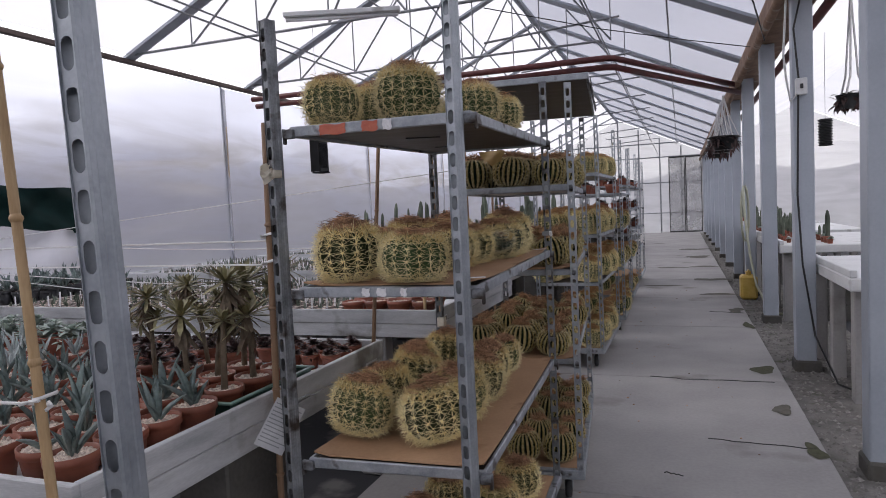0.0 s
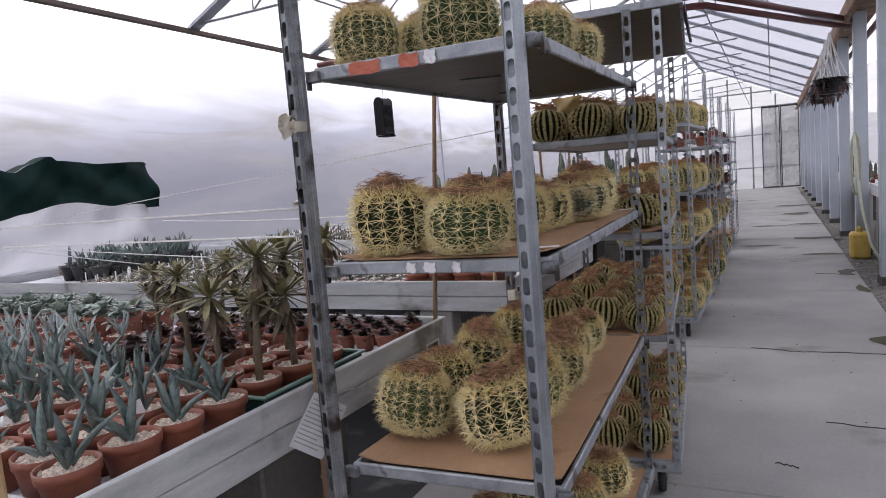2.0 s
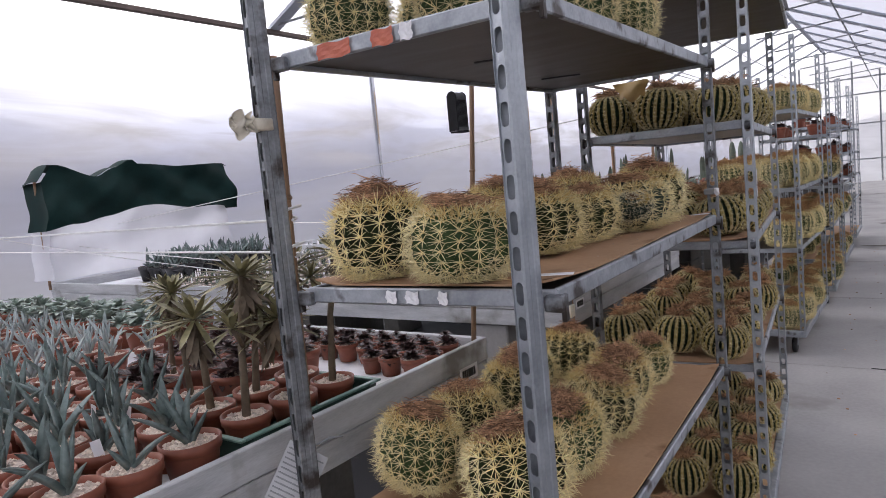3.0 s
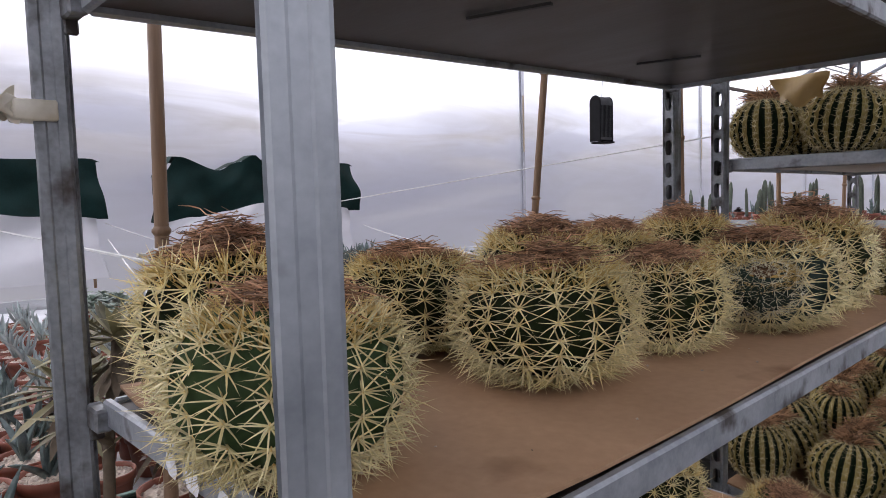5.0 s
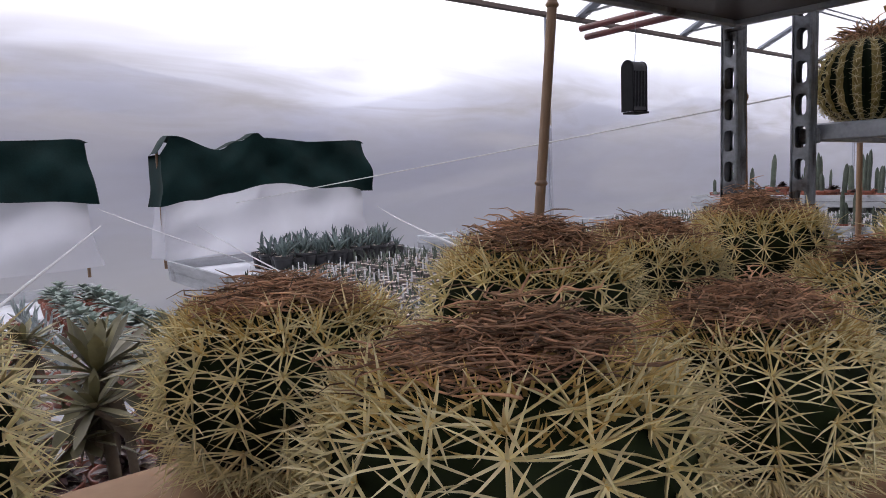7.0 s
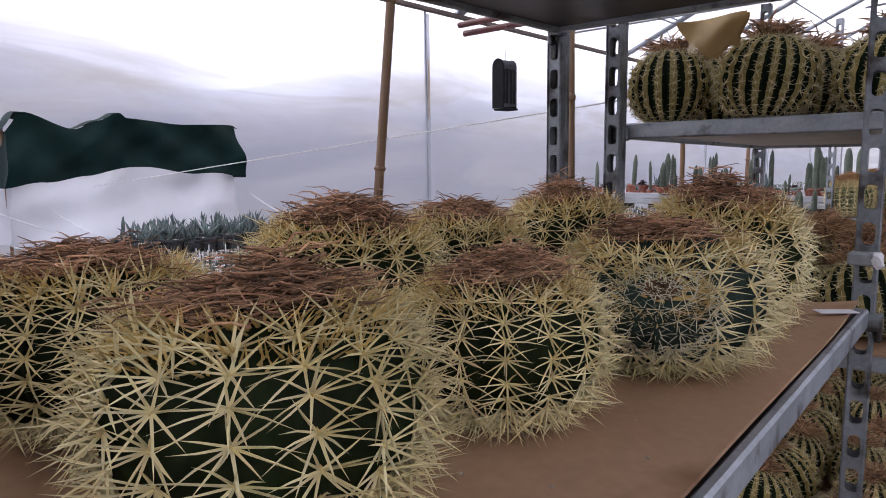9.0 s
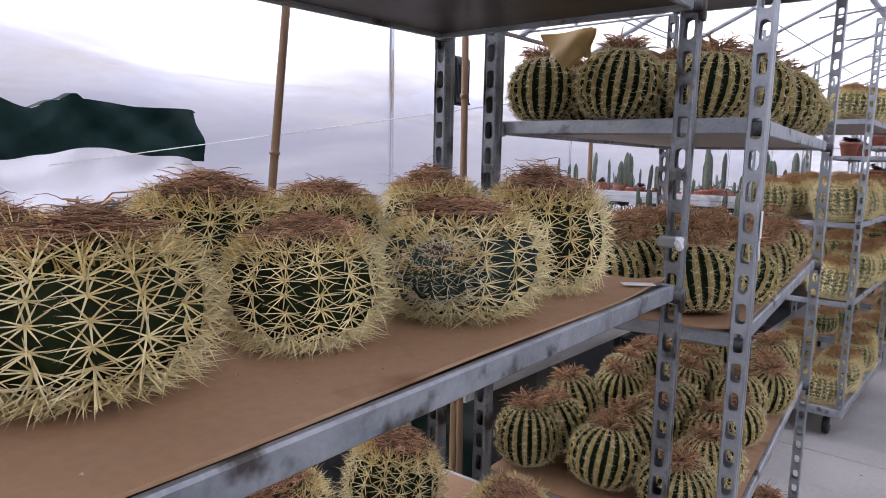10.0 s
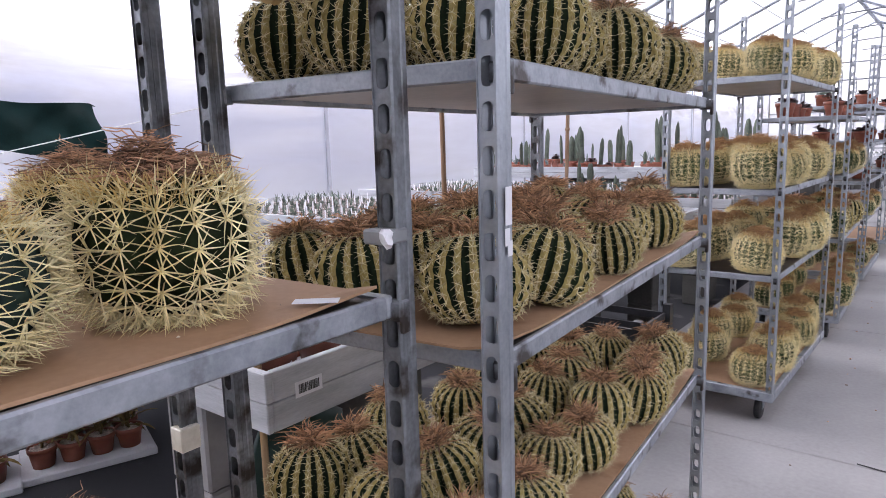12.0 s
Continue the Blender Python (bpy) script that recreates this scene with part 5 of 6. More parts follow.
POT_DARK = POTM.copy()
POT_DARK.materials[0] = BLACK_PLASTIC
for i in range(48):
    potted("agave_pot", "young agave in a black plastic pot under the cover", "agave", "agaves under the cover", [rp.choice(AGAVES)], -4.98 - 0.125 * (i % 4) + rp.uniform(-0.02, 0.02), 4.15 + 0.095 * (i // 4) + rp.uniform(-0.02, 0.02), B2Z - 0.072, rp.uniform(1.2, 1.6), rp.uniform(0, 360), pot=POT_DARK)
# seedling trays on the further benches
SEED_GREEN = material("seedling_leaf", (0.06, 0.085, 0.065), (0.16, 0.19, 0.15), 30, 0.6, 0, 0, per_island=0.5)


POT_PALE = material("grey_seed_pot", (0.22, 0.16, 0.14), (0.42, 0.38, 0.36), 9, 0.6, 0, 0.05, 60, per_island=0.3)


def seedling_tray(seed, tall):
    """Meshes of one tray: pots in rows with small plants and white labels."""
    r, pots, plants, tags = random.Random(seed), Geo(), Geo(), Geo()
    for i in range(5):
        for j in range(8):
            x, y = -0.22 + 0.11 * i, -0.35 + 0.1 * j
            pots.lathe([(0.034, 0.0), (0.046, 0.05), (0.043, 0.05), (0.040, 0.046)], 8, (x, y, 0.004))
            pots.lathe([(0.041, 0.046), (0.02, 0.049), (0.001, 0.047)], 8, (x, y, 0.004), 1)
            for _ in range(r.randint(3, 6)):
                leaf(plants, (x + r.uniform(-0.015, 0.015), y + r.uniform(-0.015, 0.015), 0.045), r.uniform(0, 6.28), radians(r.uniform(35, 88)), r.uniform(0.03, tall), r.uniform(0.008, 0.018), r.uniform(-0.4, 0.3), 0.2, 3)
            if r.random() < 0.5:
                a = r.uniform(-0.3, 0.3)
                tags.box(x + 0.028, x + 0.042, y + 0.02, y + 0.0215, 0.03, 0.03 + r.uniform(0.06, 0.10))
    return pots.mesh("pot_grid", [POT_PALE, PUMICE]), plants.mesh("seedling_mat", SEED_GREEN, True), tags.mesh("tag_strip", PAPER)


TRAYS = [seedling_tray(i, (0.06, 0.09, 0.13)[i % 3]) for i in range(5)]
TRAY_SHELL = Geo().box(-0.28, 0.28, -0.41, 0.41, 0, 0.004).box(-0.28, -0.274, -0.41, 0.41, 0.004, 0.04).box(0.274, 0.28, -0.41, 0.41, 0.004, 0.04).box(-0.274, 0.274, -0.41, -0.404, 0.004, 0.04).box(-0.274, 0.274, 0.404, 0.41, 0.004, 0.04).mesh("shell", BLACK_PLASTIC)


def put_tray(x, y, z, seed):
    t = thing("seedling_tray", "black tray of small potted seedlings with white plant tags", "tray", pose(x, y, z, 0, 0, random.Random(seed).uniform(-2, 2)), "seedling trays")
    p, q, l = TRAYS[seed % 5]
    part("shell", TRAY_SHELL, None, t)
    tagged(part("pot_grid", p, None, t), kind="stuff")
    tagged(part("seedling_mat", q, None, t), kind="stuff")
    tagged(part("tag_strip", l, None, t), kind="stuff")


k = 0
for y0, y1, xr in ((3.62, 5.35, -1.075), (6.1, 7.9, -1.35), (8.7, 10.5, -1.35), (14.2, 16.2, -1.35), (17, 19, -1.35), (20, 22, -1.35), (23, 25, -1.35)):
    z = (B2Z if y0 < 4 else 0.95) - 0.072
    x = xr - 0.34
    while x > (-4.8 if y0 < 4 else -5.6):
        for yy in (y0 + 0.45, y0 + 1.30):
            k += 1
            if y0 < 4 and x > -1.5 and yy < 4.2:
                continue
            put_tray(x, yy, z, k * 7 % 31)
        x -= 0.60
for i in range(34):
    for j in range(3):
        if rp.random() < 0.74:
            kind, ms = (CO, [rp.choice(COLS)]) if rp.random() < 0.52 else rp.choice(((EC, [rp.choice(ECHS)]), (RE, [rp.choice(REDS)]), (AG, [rp.choice(AGAVES)])))
            potted(*kind, ms, -1.7 - 0.122 * i + rp.uniform(-0.03, 0.03), 11.55 + 0.5 * j + rp.uniform(-0.12, 0.12), 1.12 - 0.072, rp.uniform(0.75, 1.35) + rp.random() ** 3, rp.uniform(0, 360), rp.uniform(-5, 5))
for i in range(12):
    potted(*CO, [rp.choice(COLS)], -1.45 - 0.13 * i, 8.85 + rp.uniform(-0.02, 0.02), 0.95 - 0.072, rp.uniform(0.6, 1.0), rp.uniform(0, 360))

# white tags stuck into some of the pots
TAG = Geo().grid(lambda u, v: (0.011 * (2 * u - 1) * (1 if v > 0.3 else 0.35 + 2.1 * v), 0.004 * math.sin(2 * v), 0.055 * v), 4, 6).mesh("plant_tag", PAPER)
for i in range(11):
    x, y = -1.22 - 0.15 * rp.randint(0, 8) + rp.uniform(-0.04, 0.04), 1.33 + 0.142 * rp.randint(0, 4) + rp.uniform(-0.03, 0.03)
    solid("plant_tag", TAG, None, "white plastic plant tag stuck into a pot", "tag", pose(x, y, B1F + 0.085, rp.uniform(-18, 18), rp.uniform(-15, 15), rp.uniform(-50, 80)), "white plant tags")

# ---- canes, twine, ties ----
def cane(a, b, r, label, mat=None):
    a, b = Vector(a), Vector(b)
    t = thing("bamboo_cane", label, "cane", pose(*a), "bamboo canes")
    n = max(2, int((b - a).length / 0.28))
    d = b - a
    part("culm", Geo().tube([d * (i / 8) for i in range(9)], [r * (1.0 - 0.12 * i / 8) for i in range(9)], 9), mat or BAMBOO, t, smooth=True)
    for i in range(1, n):
        u = (i + 0.13 * math.sin(7.1 * i)) / n
        part("node_ring", Geo().tube([d * (u - 0.004), d * (u - 0.001), d * (u + 0.001), d * (u + 0.004)], [r * 0.9, r * 1.22, r * 1.22, r * 0.9], 9), mat or BAMBOO, t, smooth=True)
    return t


cane((-1.134, 2.852, 0.852), (-1.0715, 2.9445, 2.12), 0.0095, "brown bamboo cane leaning out of the bench corner")
cane((-1.078, 1.97, 0.0), (-1.067, 2.006, 1.83), 0.012, "brown bamboo cane tied with twine beside a trolley post")
cane((-0.825, 1.0, 0.0), (-1.11, 1.113, 2.2), 0.011, "pale bamboo cane at the bench corner", BAMBOO_PALE)
cane((-0.985, 3.425, 0.0), (-1.035, 3.447, 2.3), 0.010, "thin bamboo cane behind the trolleys")
cane((-1.28, 5.45, 0.0), (-1.25, 5.47, 1.9), 0.010, "thin bamboo cane beside a bench")


def twine(a, b, sag=0.02, r=0.0034):
    a, b = Vector(a), Vector(b)
    pts = [a.lerp(b, i / 12) - Vector((0, 0, sag * 4 * (i / 12) * (1 - i / 12))) for i in range(13)]
    return solid("twine", Geo().tube(pts, r, 5), TWINE, "taut white twine strung across the benches", "twine", None, "white twines")


twine((-5.7, 4.084, 1.407), (-1.118, 4.337, 1.783), 0.0)
cane((-1.112, 4.337, 0.885), (-1.12, 4.337, 1.9), 0.009, "thin bamboo cane holding a twine")
twine((-1.069, 1.998, 1.44), (-5.75, 2.207, 1.438), 0.0)
twine((-1.07, 1.997, 1.36), (-5.75, 3.06, 1.29), 0.0)
twine((-1.109, 2.889, 1.36), (-5.75, 5.5, 1.30), 0.02)
twine((-0.97, 1.06, 1.17), (-4.6, 1.0, 1.15), 0.02)
twine((-5.75, 3.05, 1.42), (-2.7, 3.62, 0.99), 0.02)
twine((-5.72, 3.75, 1.25), (-1.119, 2.874, 1.15), 0.02)
tie = Geo()
for k in range(5):
    w = 1.2 * k
    tie.tube([(0.014 * math.cos(w), 0.014 * math.sin(w), -0.012 + 0.006 * k), (0.02 * math.cos(w + 1), 0.02 * math.sin(w + 1), -0.008 + 0.006 * k), (0.035 * math.cos(w + 2), 0.035 * math.sin(w + 2), -0.006 + 0.007 * k)], 0.004, 5)
TIE = tie.mesh("twine_knot", TWINE)
for p in ((-1.069, 1.998, 1.45), (-1.07, 1.997, 1.36), (-0.978, 1.06, 1.17)):
    solid("twine_knot", TIE, None, "knotted white twine on a cane", "knot", pose(*p), "twine knots")

# ---- draped covers at the film wall ----
def cover(y0, y1, seed, x=-5.72, depth=0.3):
    r = random.Random(seed)
    ph = [r.uniform(0, 6.28) for _ in range(4)]
    c = thing("cloth_cover", "dark green shade cloth draped over white fleece on a hoop frame", "cover", pose(0, 0, 0))
    L = y1 - y0

    def curve(u, pts):
        for (a, p), (b, q) in zip(pts, pts[1:]):
            if u <= b:
                k = (u - a) / (b - a)
                return p + (q - p) * k * k * (3 - 2 * k)
        return pts[-1][1]

    def top(u):
        return curve(u, [(0, 1.82), (0.05, 1.962), (0.24, 1.845), (0.36, 1.925), (0.426, 1.99), (0.45, 1.945), (0.75, 1.915), (0.97, 1.93), (1, 1.90)])

    def low(u):
        return curve(u, [(0, 1.40), (0.12, 1.45), (0.3, 1.48), (0.46, 1.56), (0.75, 1.50), (1, 1.46)]) + 0.008 * math.sin(23 * u + ph[0])

    def front(u, v):
        z = top(u) + (low(u) - top(u)) * v
        xx = x + 0.05 * v + 0.075 * math.sin(7 * u + 3 * v + ph[1]) * (0.3 + v) * 0.6 + 0.030 * math.sin(19 * u - 6 * v + ph[2]) + 0.012 * math.sin(33 * u + 11 * v)
        return (xx, y0 + u * L + 0.03 * (v - 0.5) * (2 * u - 1) * 2, z)
    g = Geo().grid(front, 44, 12)
    g.grid(lambda u, v: (front(u, 0)[0] - v * depth, y0 + u * L, top(u) + 0.02 * math.sin(3.14 * v) - 0.03 * v), 44, 4)
    for e in (0.0, 1.0):
        g.grid(lambda u, v: (front(e, u)[0] - v * depth, front(e, u)[1] + 0.02 * math.sin(4 * v), front(e, u)[2]), 12, 4)
    part("shade_cloth", g, GREEN_CLOTH, c, "dark green woven shade cloth", smooth=True)

    def fl(u, v):
        z = low(u) + 0.06 + (0.93 - low(u)) * v
        return (x - 0.075 + 0.09 * v * v + 0.06 * math.sin(10 * u + ph[3]) * v + 0.028 * math.sin(24 * u + 5 * v) * (1 - 0.5 * v) + 0.03 * math.sin(9 * v + 6 * u), y0 + 0.03 + u * (L - 0.06) + 0.06 * (2 * u - 1) * v * v, z)
    f = Geo().grid(fl, 50, 12)
    for e in (0.0, 1.0):
        f.grid(lambda u, v: (fl(e, u)[0] - v * depth, fl(e, u)[1] + 0.03 * math.sin(5 * v) * u, fl(e, u)[2]), 12, 4)
    part("fleece", f, FLEECE_THIN, c, "thin white fleece", smooth=True)
    for u in (0.02, 0.47, 0.98):
        part("hoop_post", Geo().tube([(x - 0.17, y0 + u * L, 0.9), (x - 0.17, y0 + u * L, top(u) - 0.02)], 0.012, 7), BAMBOO, c)
    return c


FLEECE_THIN = film("thin_fleece", (0.93, 0.93, 0.96), (0.03, 0.20), (2, 2, 2), 0.55, 0.0, 0.9)
cover(3.50, 5.38, 1)
cover(0.9, 3.02, 2)

# ---- hanging device, bag, labels and tape on the trolleys ----
TRAP_BLACK = material("matt_black_plastic", (0.006, 0.006, 0.007), (0.015, 0.015, 0.017), 12, 0.8, 0, 0.1, spec=0.2)
TRAP_GREY = material("dusty_grey_plastic", (0.045, 0.047, 0.05), (0.085, 0.088, 0.092), 12, 0.7, 0, 0.1, spec=0.3)
hd = thing("insect_trap", "black plastic insect trap hanging on a thin wire", "trap", pose(-3.37, 6.33, 1.965, 0, 0, -9) @ Matrix.Scale(0.84, 4))


def arch(w, h, y0, y1, z0=0.0, n=10):
    """An upright slab between y0 and y1 with a round-arched top."""
    ring = [(-w, z0), (w, z0)] + [(w * math.cos(math.pi * k / n), h - w + w * math.sin(math.pi * k / n)) for k in range(n + 1)]
    m = len(ring)
    return Geo().add([(x, y, z) for y in (y0, y1) for x, z in ring], [tuple(range(m))[::-1], tuple(range(m, 2 * m))] + [(k, (k + 1) % m, m + (k + 1) % m, m + k) for k in range(m)])


part("housing", arch(0.062, 0.46, -0.085, 0.075, 0.03), TRAP_GREY, hd, "grey ribbed housing")
part("front_panel", arch(0.070, 0.47, -0.100, -0.085, 0.02), TRAP_BLACK, hd, "black arched front panel")
part("back_panel", arch(0.066, 0.465, 0.075, 0.085, 0.02), TRAP_BLACK, hd)
for k in range(8):
    part("rib", Geo().box(0.0615, 0.066, -0.07 + 0.018 * k, -0.063 + 0.018 * k, 0.06, 0.37), TRAP_BLACK, hd)
part("drip_tray", Geo().box(-0.06, 0.085, -0.095, 0.09, 0.0, 0.018, 0.005), TRAP_BLACK, hd)
part("wire", Geo().tube([(0, 0, 0.46), (0.012, 0, 0.62), (0.004, 0, 1.0), (0, 0, 1.95)], 0.0025, 5), STEEL_DARK, hd)


def yb(u, v):
    w = 0.066 * (1 - 0.42 * v + 0.05 * math.sin(8 * v))
    return (-0.655 + (2 * u - 1) * w, 3.318 + 0.012 * math.sin(5 * u + 3 * v), 1.795 - 0.062 * v + 0.012 * math.sin(9 * u) * v)


yg = Geo().grid(yb, 12, 8)
y2 = Geo().grid(lambda u, v: (lambda p: (p[0], p[1] + 0.015 + 0.02 * math.sin(3.1 * v) * math.sin(3.1 * u), p[2]))(yb(u, v)), 12, 8)
yg.add(y2.v, y2.f)
BAG = material("tan_plastic", (0.40, 0.26, 0.09), (0.56, 0.39, 0.16), 10, 0.45)
solid("yellow_bag", yg, BAG, "yellow plastic scrap hanging under the shelf", "bag", smooth=True)


def sticker(name, label, at, w, h, mat, wave=0.002):
    g = Geo().grid(lambda u, v: ((u - 0.5) * w + 0.002 * math.sin(9 * v), -0.0015 - wave * math.sin(5 * u + 3 * v) ** 2, (v - 0.5) * h + 0.002 * math.sin(7 * u)), 8, 4)
    return solid(name, g, mat, label, "tape", at)


def on1(x, y, z):
    return T1 @ Vector((x, y, z))


F1 = -0.6955
for x, w, m, nm, lb in ((-0.10, 0.085, TAPE_RED, "red_tape", "torn red tape on a trolley shelf edge"), (0.02, 0.05, TAPE_RED, "red_tape", "torn red tape on a trolley shelf edge"), (0.075, 0.028, PAPER, "paper_scrap", "torn white paper scrap on a shelf edge")):
    p = on1(x, F1, TOP1 - 0.018)
    sticker(nm, lb, pose(p.x, p.y, p.z, 0, 0, 1.3), w, 0.03, m)
for x, w in ((-0.02, 0.025), (0.03, 0.03), (0.10, 0.02)):
    p = on1(x, F1, MID1 - 0.017)
    sticker("paper_scrap", "torn white paper scrap on a shelf edge", pose(p.x, p.y, p.z, 0, 0, 1.3), w, 0.024, PAPER)
p = on1(0.27, 0.585, MID1 + 0.012)
solid("paper_label", Geo().box(-0.028, 0.028, -0.012, 0.012, 0, 0.001), PAPER, "small white paper label on the cardboard", "label", pose(p.x, p.y, p.z, 0, 0, 40))
p = on1(0.297, -0.628, MID1 + 0.016)
solid("paper_label", Geo().box(-0.030, 0.030, -0.012, 0.012, 0, 0.001), PAPER, "small white paper label on the cardboard", "label", pose(p.x, p.y, p.z, 0, 0, 20))


def crumple(name, label, x, y, z, s, mat, seed):
    r = random.Random(seed)
    bm = bmesh.new()
    bmesh.ops.create_icosphere(bm, subdivisions=2, radius=s)
    for v in bm.verts:
        v.co *= r.uniform(0.55, 1.2)
        v.co.z *= 1.3
    me = bpy.data.meshes.new(name)
    bm.to_mesh(me)
    bm.free()
    me.materials.append(mat)
    return solid(name, me, None, label, "tape", pose(x, y, z))


p = on1(-0.285, -0.742, 1.645)
CREAM = material("old_clear_tape", (0.60, 0.55, 0.44), (0.78, 0.74, 0.64), 30, 0.35, 0, 0.3, 90)
ribbon = Geo().grid(lambda u, v: (0.004 + 0.028 * u + 0.012 * math.sin(11 * u + 2 * v), -0.020 - 0.068 * u + 0.006 * math.sin(9 * v), 0.012 - 0.030 * v + 0.010 * math.sin(7 * u) * (0.3 + v) + 0.004 * math.sin(19 * u + 3 * v)), 18, 7)
ribbon.grid(lambda u, v: (-0.004 + 0.022 * u + 0.012 * math.cos(9 * u + 3 * v), -0.018 - 0.052 * u, 0.020 - 0.026 * v + 0.008 * math.cos(8 * u + v)), 14, 6)
ribbon.box(-0.0215, 0.0215, -0.0225, 0.0225, -0.012, 0.012, 0.002)
solid("tape_scrap", ribbon, CREAM, "crumpled cream tape wound on a trolley post, its end sticking out", "tape", pose(p.x, p.y, p.z, 0, 0, 1.3), smooth=True)
p = on1(0.285, 0.70, 1.38)
for dz in (0,):
    solid("tape_band", Geo().box(-0.021, 0.021, -0.0235, 0.0235, -0.010, 0.010, 0.003), GREY_PLASTIC, "grey tape band round a trolley post", "tape", pose(p.x, p.y, p.z, 0, 0, 1.3))
crumple("tape_scrap", "scrap of white tape on a trolley post", p.x + 0.02, p.y - 0.02, p.z, 0.010, PAPER, 2)
p = T2 @ Vector((TW / 2 + 0.0195, -TL / 2, 1.40))
solid("paper_label", Geo().box(0, 0.001, -0.008, 0.010, -0.012, 0.040).box(0, 0.0008, -0.010, 0.004, -0.040, -0.016).box(0, 0.0008, -0.002, 0.011, -0.055, -0.034), PAPER, "white paper strip on a trolley post", "label", pose(p.x, p.y, p.z, 0, 0, 5.2))
p = on1(-0.275, 0.715, 0.945)
solid("tape_band", Geo().box(-0.0182, 0.0182, -0.0210, 0.0210, -0.024, 0.024, 0.002), CREAM, "white tape wound round a trolley post", "tape", pose(p.x, p.y, p.z, 0, 0, 1.3))
CARD_WHITE = material("greyed_card", (0.42, 0.43, 0.45), (0.55, 0.56, 0.57), 12, 0.7, 0, 0.05)
sg = thing("care_card", "white printed card hanging askew from a trolley post", "sign", pose(-0.962, 1.835, 0.87, 0, 30, 30))
part("card", Geo().box(-0.047, 0.047, -0.001, 0.001, -0.08, 0.08), CARD_WHITE, sg)
ln = Geo()
for k in range(11):
    ln.box(-0.042, 0.042 - 0.014 * (k * 7 % 3), -0.0016, -0.001, 0.062 - 0.0125 * k, 0.0655 - 0.0125 * k)
tagged(part("print", ln, GREY_PLASTIC, sg, "unreadable grey lines of print"), kind="stuff")
part("hook_wire", Geo().tube([(0.0, 0, 0.08), (0.03, 0.01, 0.12), (0.055, 0.02, 0.13)], 0.002, 5), STEEL_DARK, sg)
for x, y in ((0.02, -0.25), (-0.06, 0.30)):
    p = on1(x, y, TOP1 + 0.021 + y * 0.0297 - 0.0262)
    solid("slot_mark", Geo().box(-0.06, 0.06, -0.004, 0.004, -0.002, 0.002), INK, "dark slot under the shelf board", "slot", pose(p.x, p.y, p.z, 1.7, 0, 20))

# ---- under the benches ----
styro = material("polystyrene", (0.68, 0.68, 0.70), (0.80, 0.80, 0.82), 12, 0.8, 0, 0.4, 90)
WITHER = material("withered_leaf", (0.16, 0.10, 0.03), (0.34, 0.24, 0.08), 20, 0.8, 0, 0.1, 60, per_island=0.4)


def withered_mesh(seed):
    r, g = random.Random(seed), Geo()
    for _ in range(26):
        leaf(g, (r.uniform(-0.02, 0.02), r.uniform(-0.02, 0.02), HP + r.uniform(0, 0.08)), r.uniform(0, 6.28), radians(r.uniform(10, 88)), r.uniform(0.06, 0.14), r.uniform(0.012, 0.022), r.uniform(-0.2, 1.4), 0.25, 5, 0.5)
    g.tube([(0, 0, HP - 0.01), (0.005, 0.004, HP + 0.07)], 0.006, 6)
    return g.mesh("leaves", WITHER, True)


DEAD = [withered_mesh(90 + i) for i in range(4)]
for k, (x, y) in enumerate(((-3.38, 3.42), (-3.24, 4.0))):
    tr = thing("polystyrene_tray", "white polystyrene tray with withered pots on the ground", "tray", pose(x, y, -0.048, 0, 0, 72))
    part("slab", Geo().box(-0.3, 0.3, -0.2, 0.2, 0, 0.04, 0.006), styro, tr)
    for i in range(4):
        for j in range(2):
            q = tr.matrix_world @ Vector((-0.2 + 0.13 * i, -0.08 + 0.15 * j, 0.041))
            potted("withered_pot", "withered brown plant in a small terracotta pot", "pot", "withered pots", [DEAD[(i + j) % 4]], q.x, q.y, q.z, 1.2, 60 * i + 20 * j)
tub = Geo().lathe([(0.01, 0), (0.20, 0), (0.26, 0.42), (0.28, 0.44), (0.27, 0.46), (0.25, 0.44), (0.19, 0.05), (0.01, 0.05)], 28)
solid("plastic_tub", tub, TRAY_GREEN, "dark green plastic tub lying under the bench", "tub", pose(-1.47, 4.36, 0.215, 80, 0, -58), smooth=True)
for i in range(4):
    for j in range(2):
        potted("bare_pot", "large terracotta pot filled with pumice in the bench tray", "pot", "bare pumice pots", [], -1.195 - 0.155 * i + rp.uniform(-0.008, 0.008), 3.68 + 0.165 * j, B2Z - 0.072, rp.uniform(1.25, 1.36), rp.uniform(0, 360))
solid("paper_scrap", Geo().grid(lambda u, v: (-1.13 + 0.03 * (u - 0.5), 3.64 + 0.05 * v, B2Z - 0.060 + 0.05 * v + 0.006 * math.sin(9 * u)), 6, 6), PAPER, "crumpled white paper scrap in the bench corner", "paper", smooth=True)
cane((-1.165, 3.61, -0.05), (-1.165, 3.605, 1.08), 0.0105, "short bamboo cane standing in the bench corner", BAMBOO_PALE)
wd = Geo()
rw = random.Random(8)
for _ in range(60):
    leaf(wd, (rw.uniform(-0.12, 0.12), rw.uniform(-0.12, 0.12), rw.uniform(0.05, 0.36)), rw.uniform(0, 6.28), radians(rw.uniform(-10, 70)), rw.uniform(0.05, 0.12), rw.uniform(0.02, 0.04), rw.uniform(0.0, 1.0), 0.2, 4)
for _ in range(14):
    b = (rw.uniform(-0.1, 0.1), rw.uniform(-0.1, 0.1))
    wd.tube([(b[0] * 0.3, b[1] * 0.3, 0), (b[0] * 0.8, b[1] * 0.8, 0.2), (b[0], b[1], 0.38)], 0.003, 5)
WEED = material("weed_leaf", (0.035, 0.07, 0.025), (0.09, 0.14, 0.05), 20, 0.5, 0, 0, per_island=0.4)
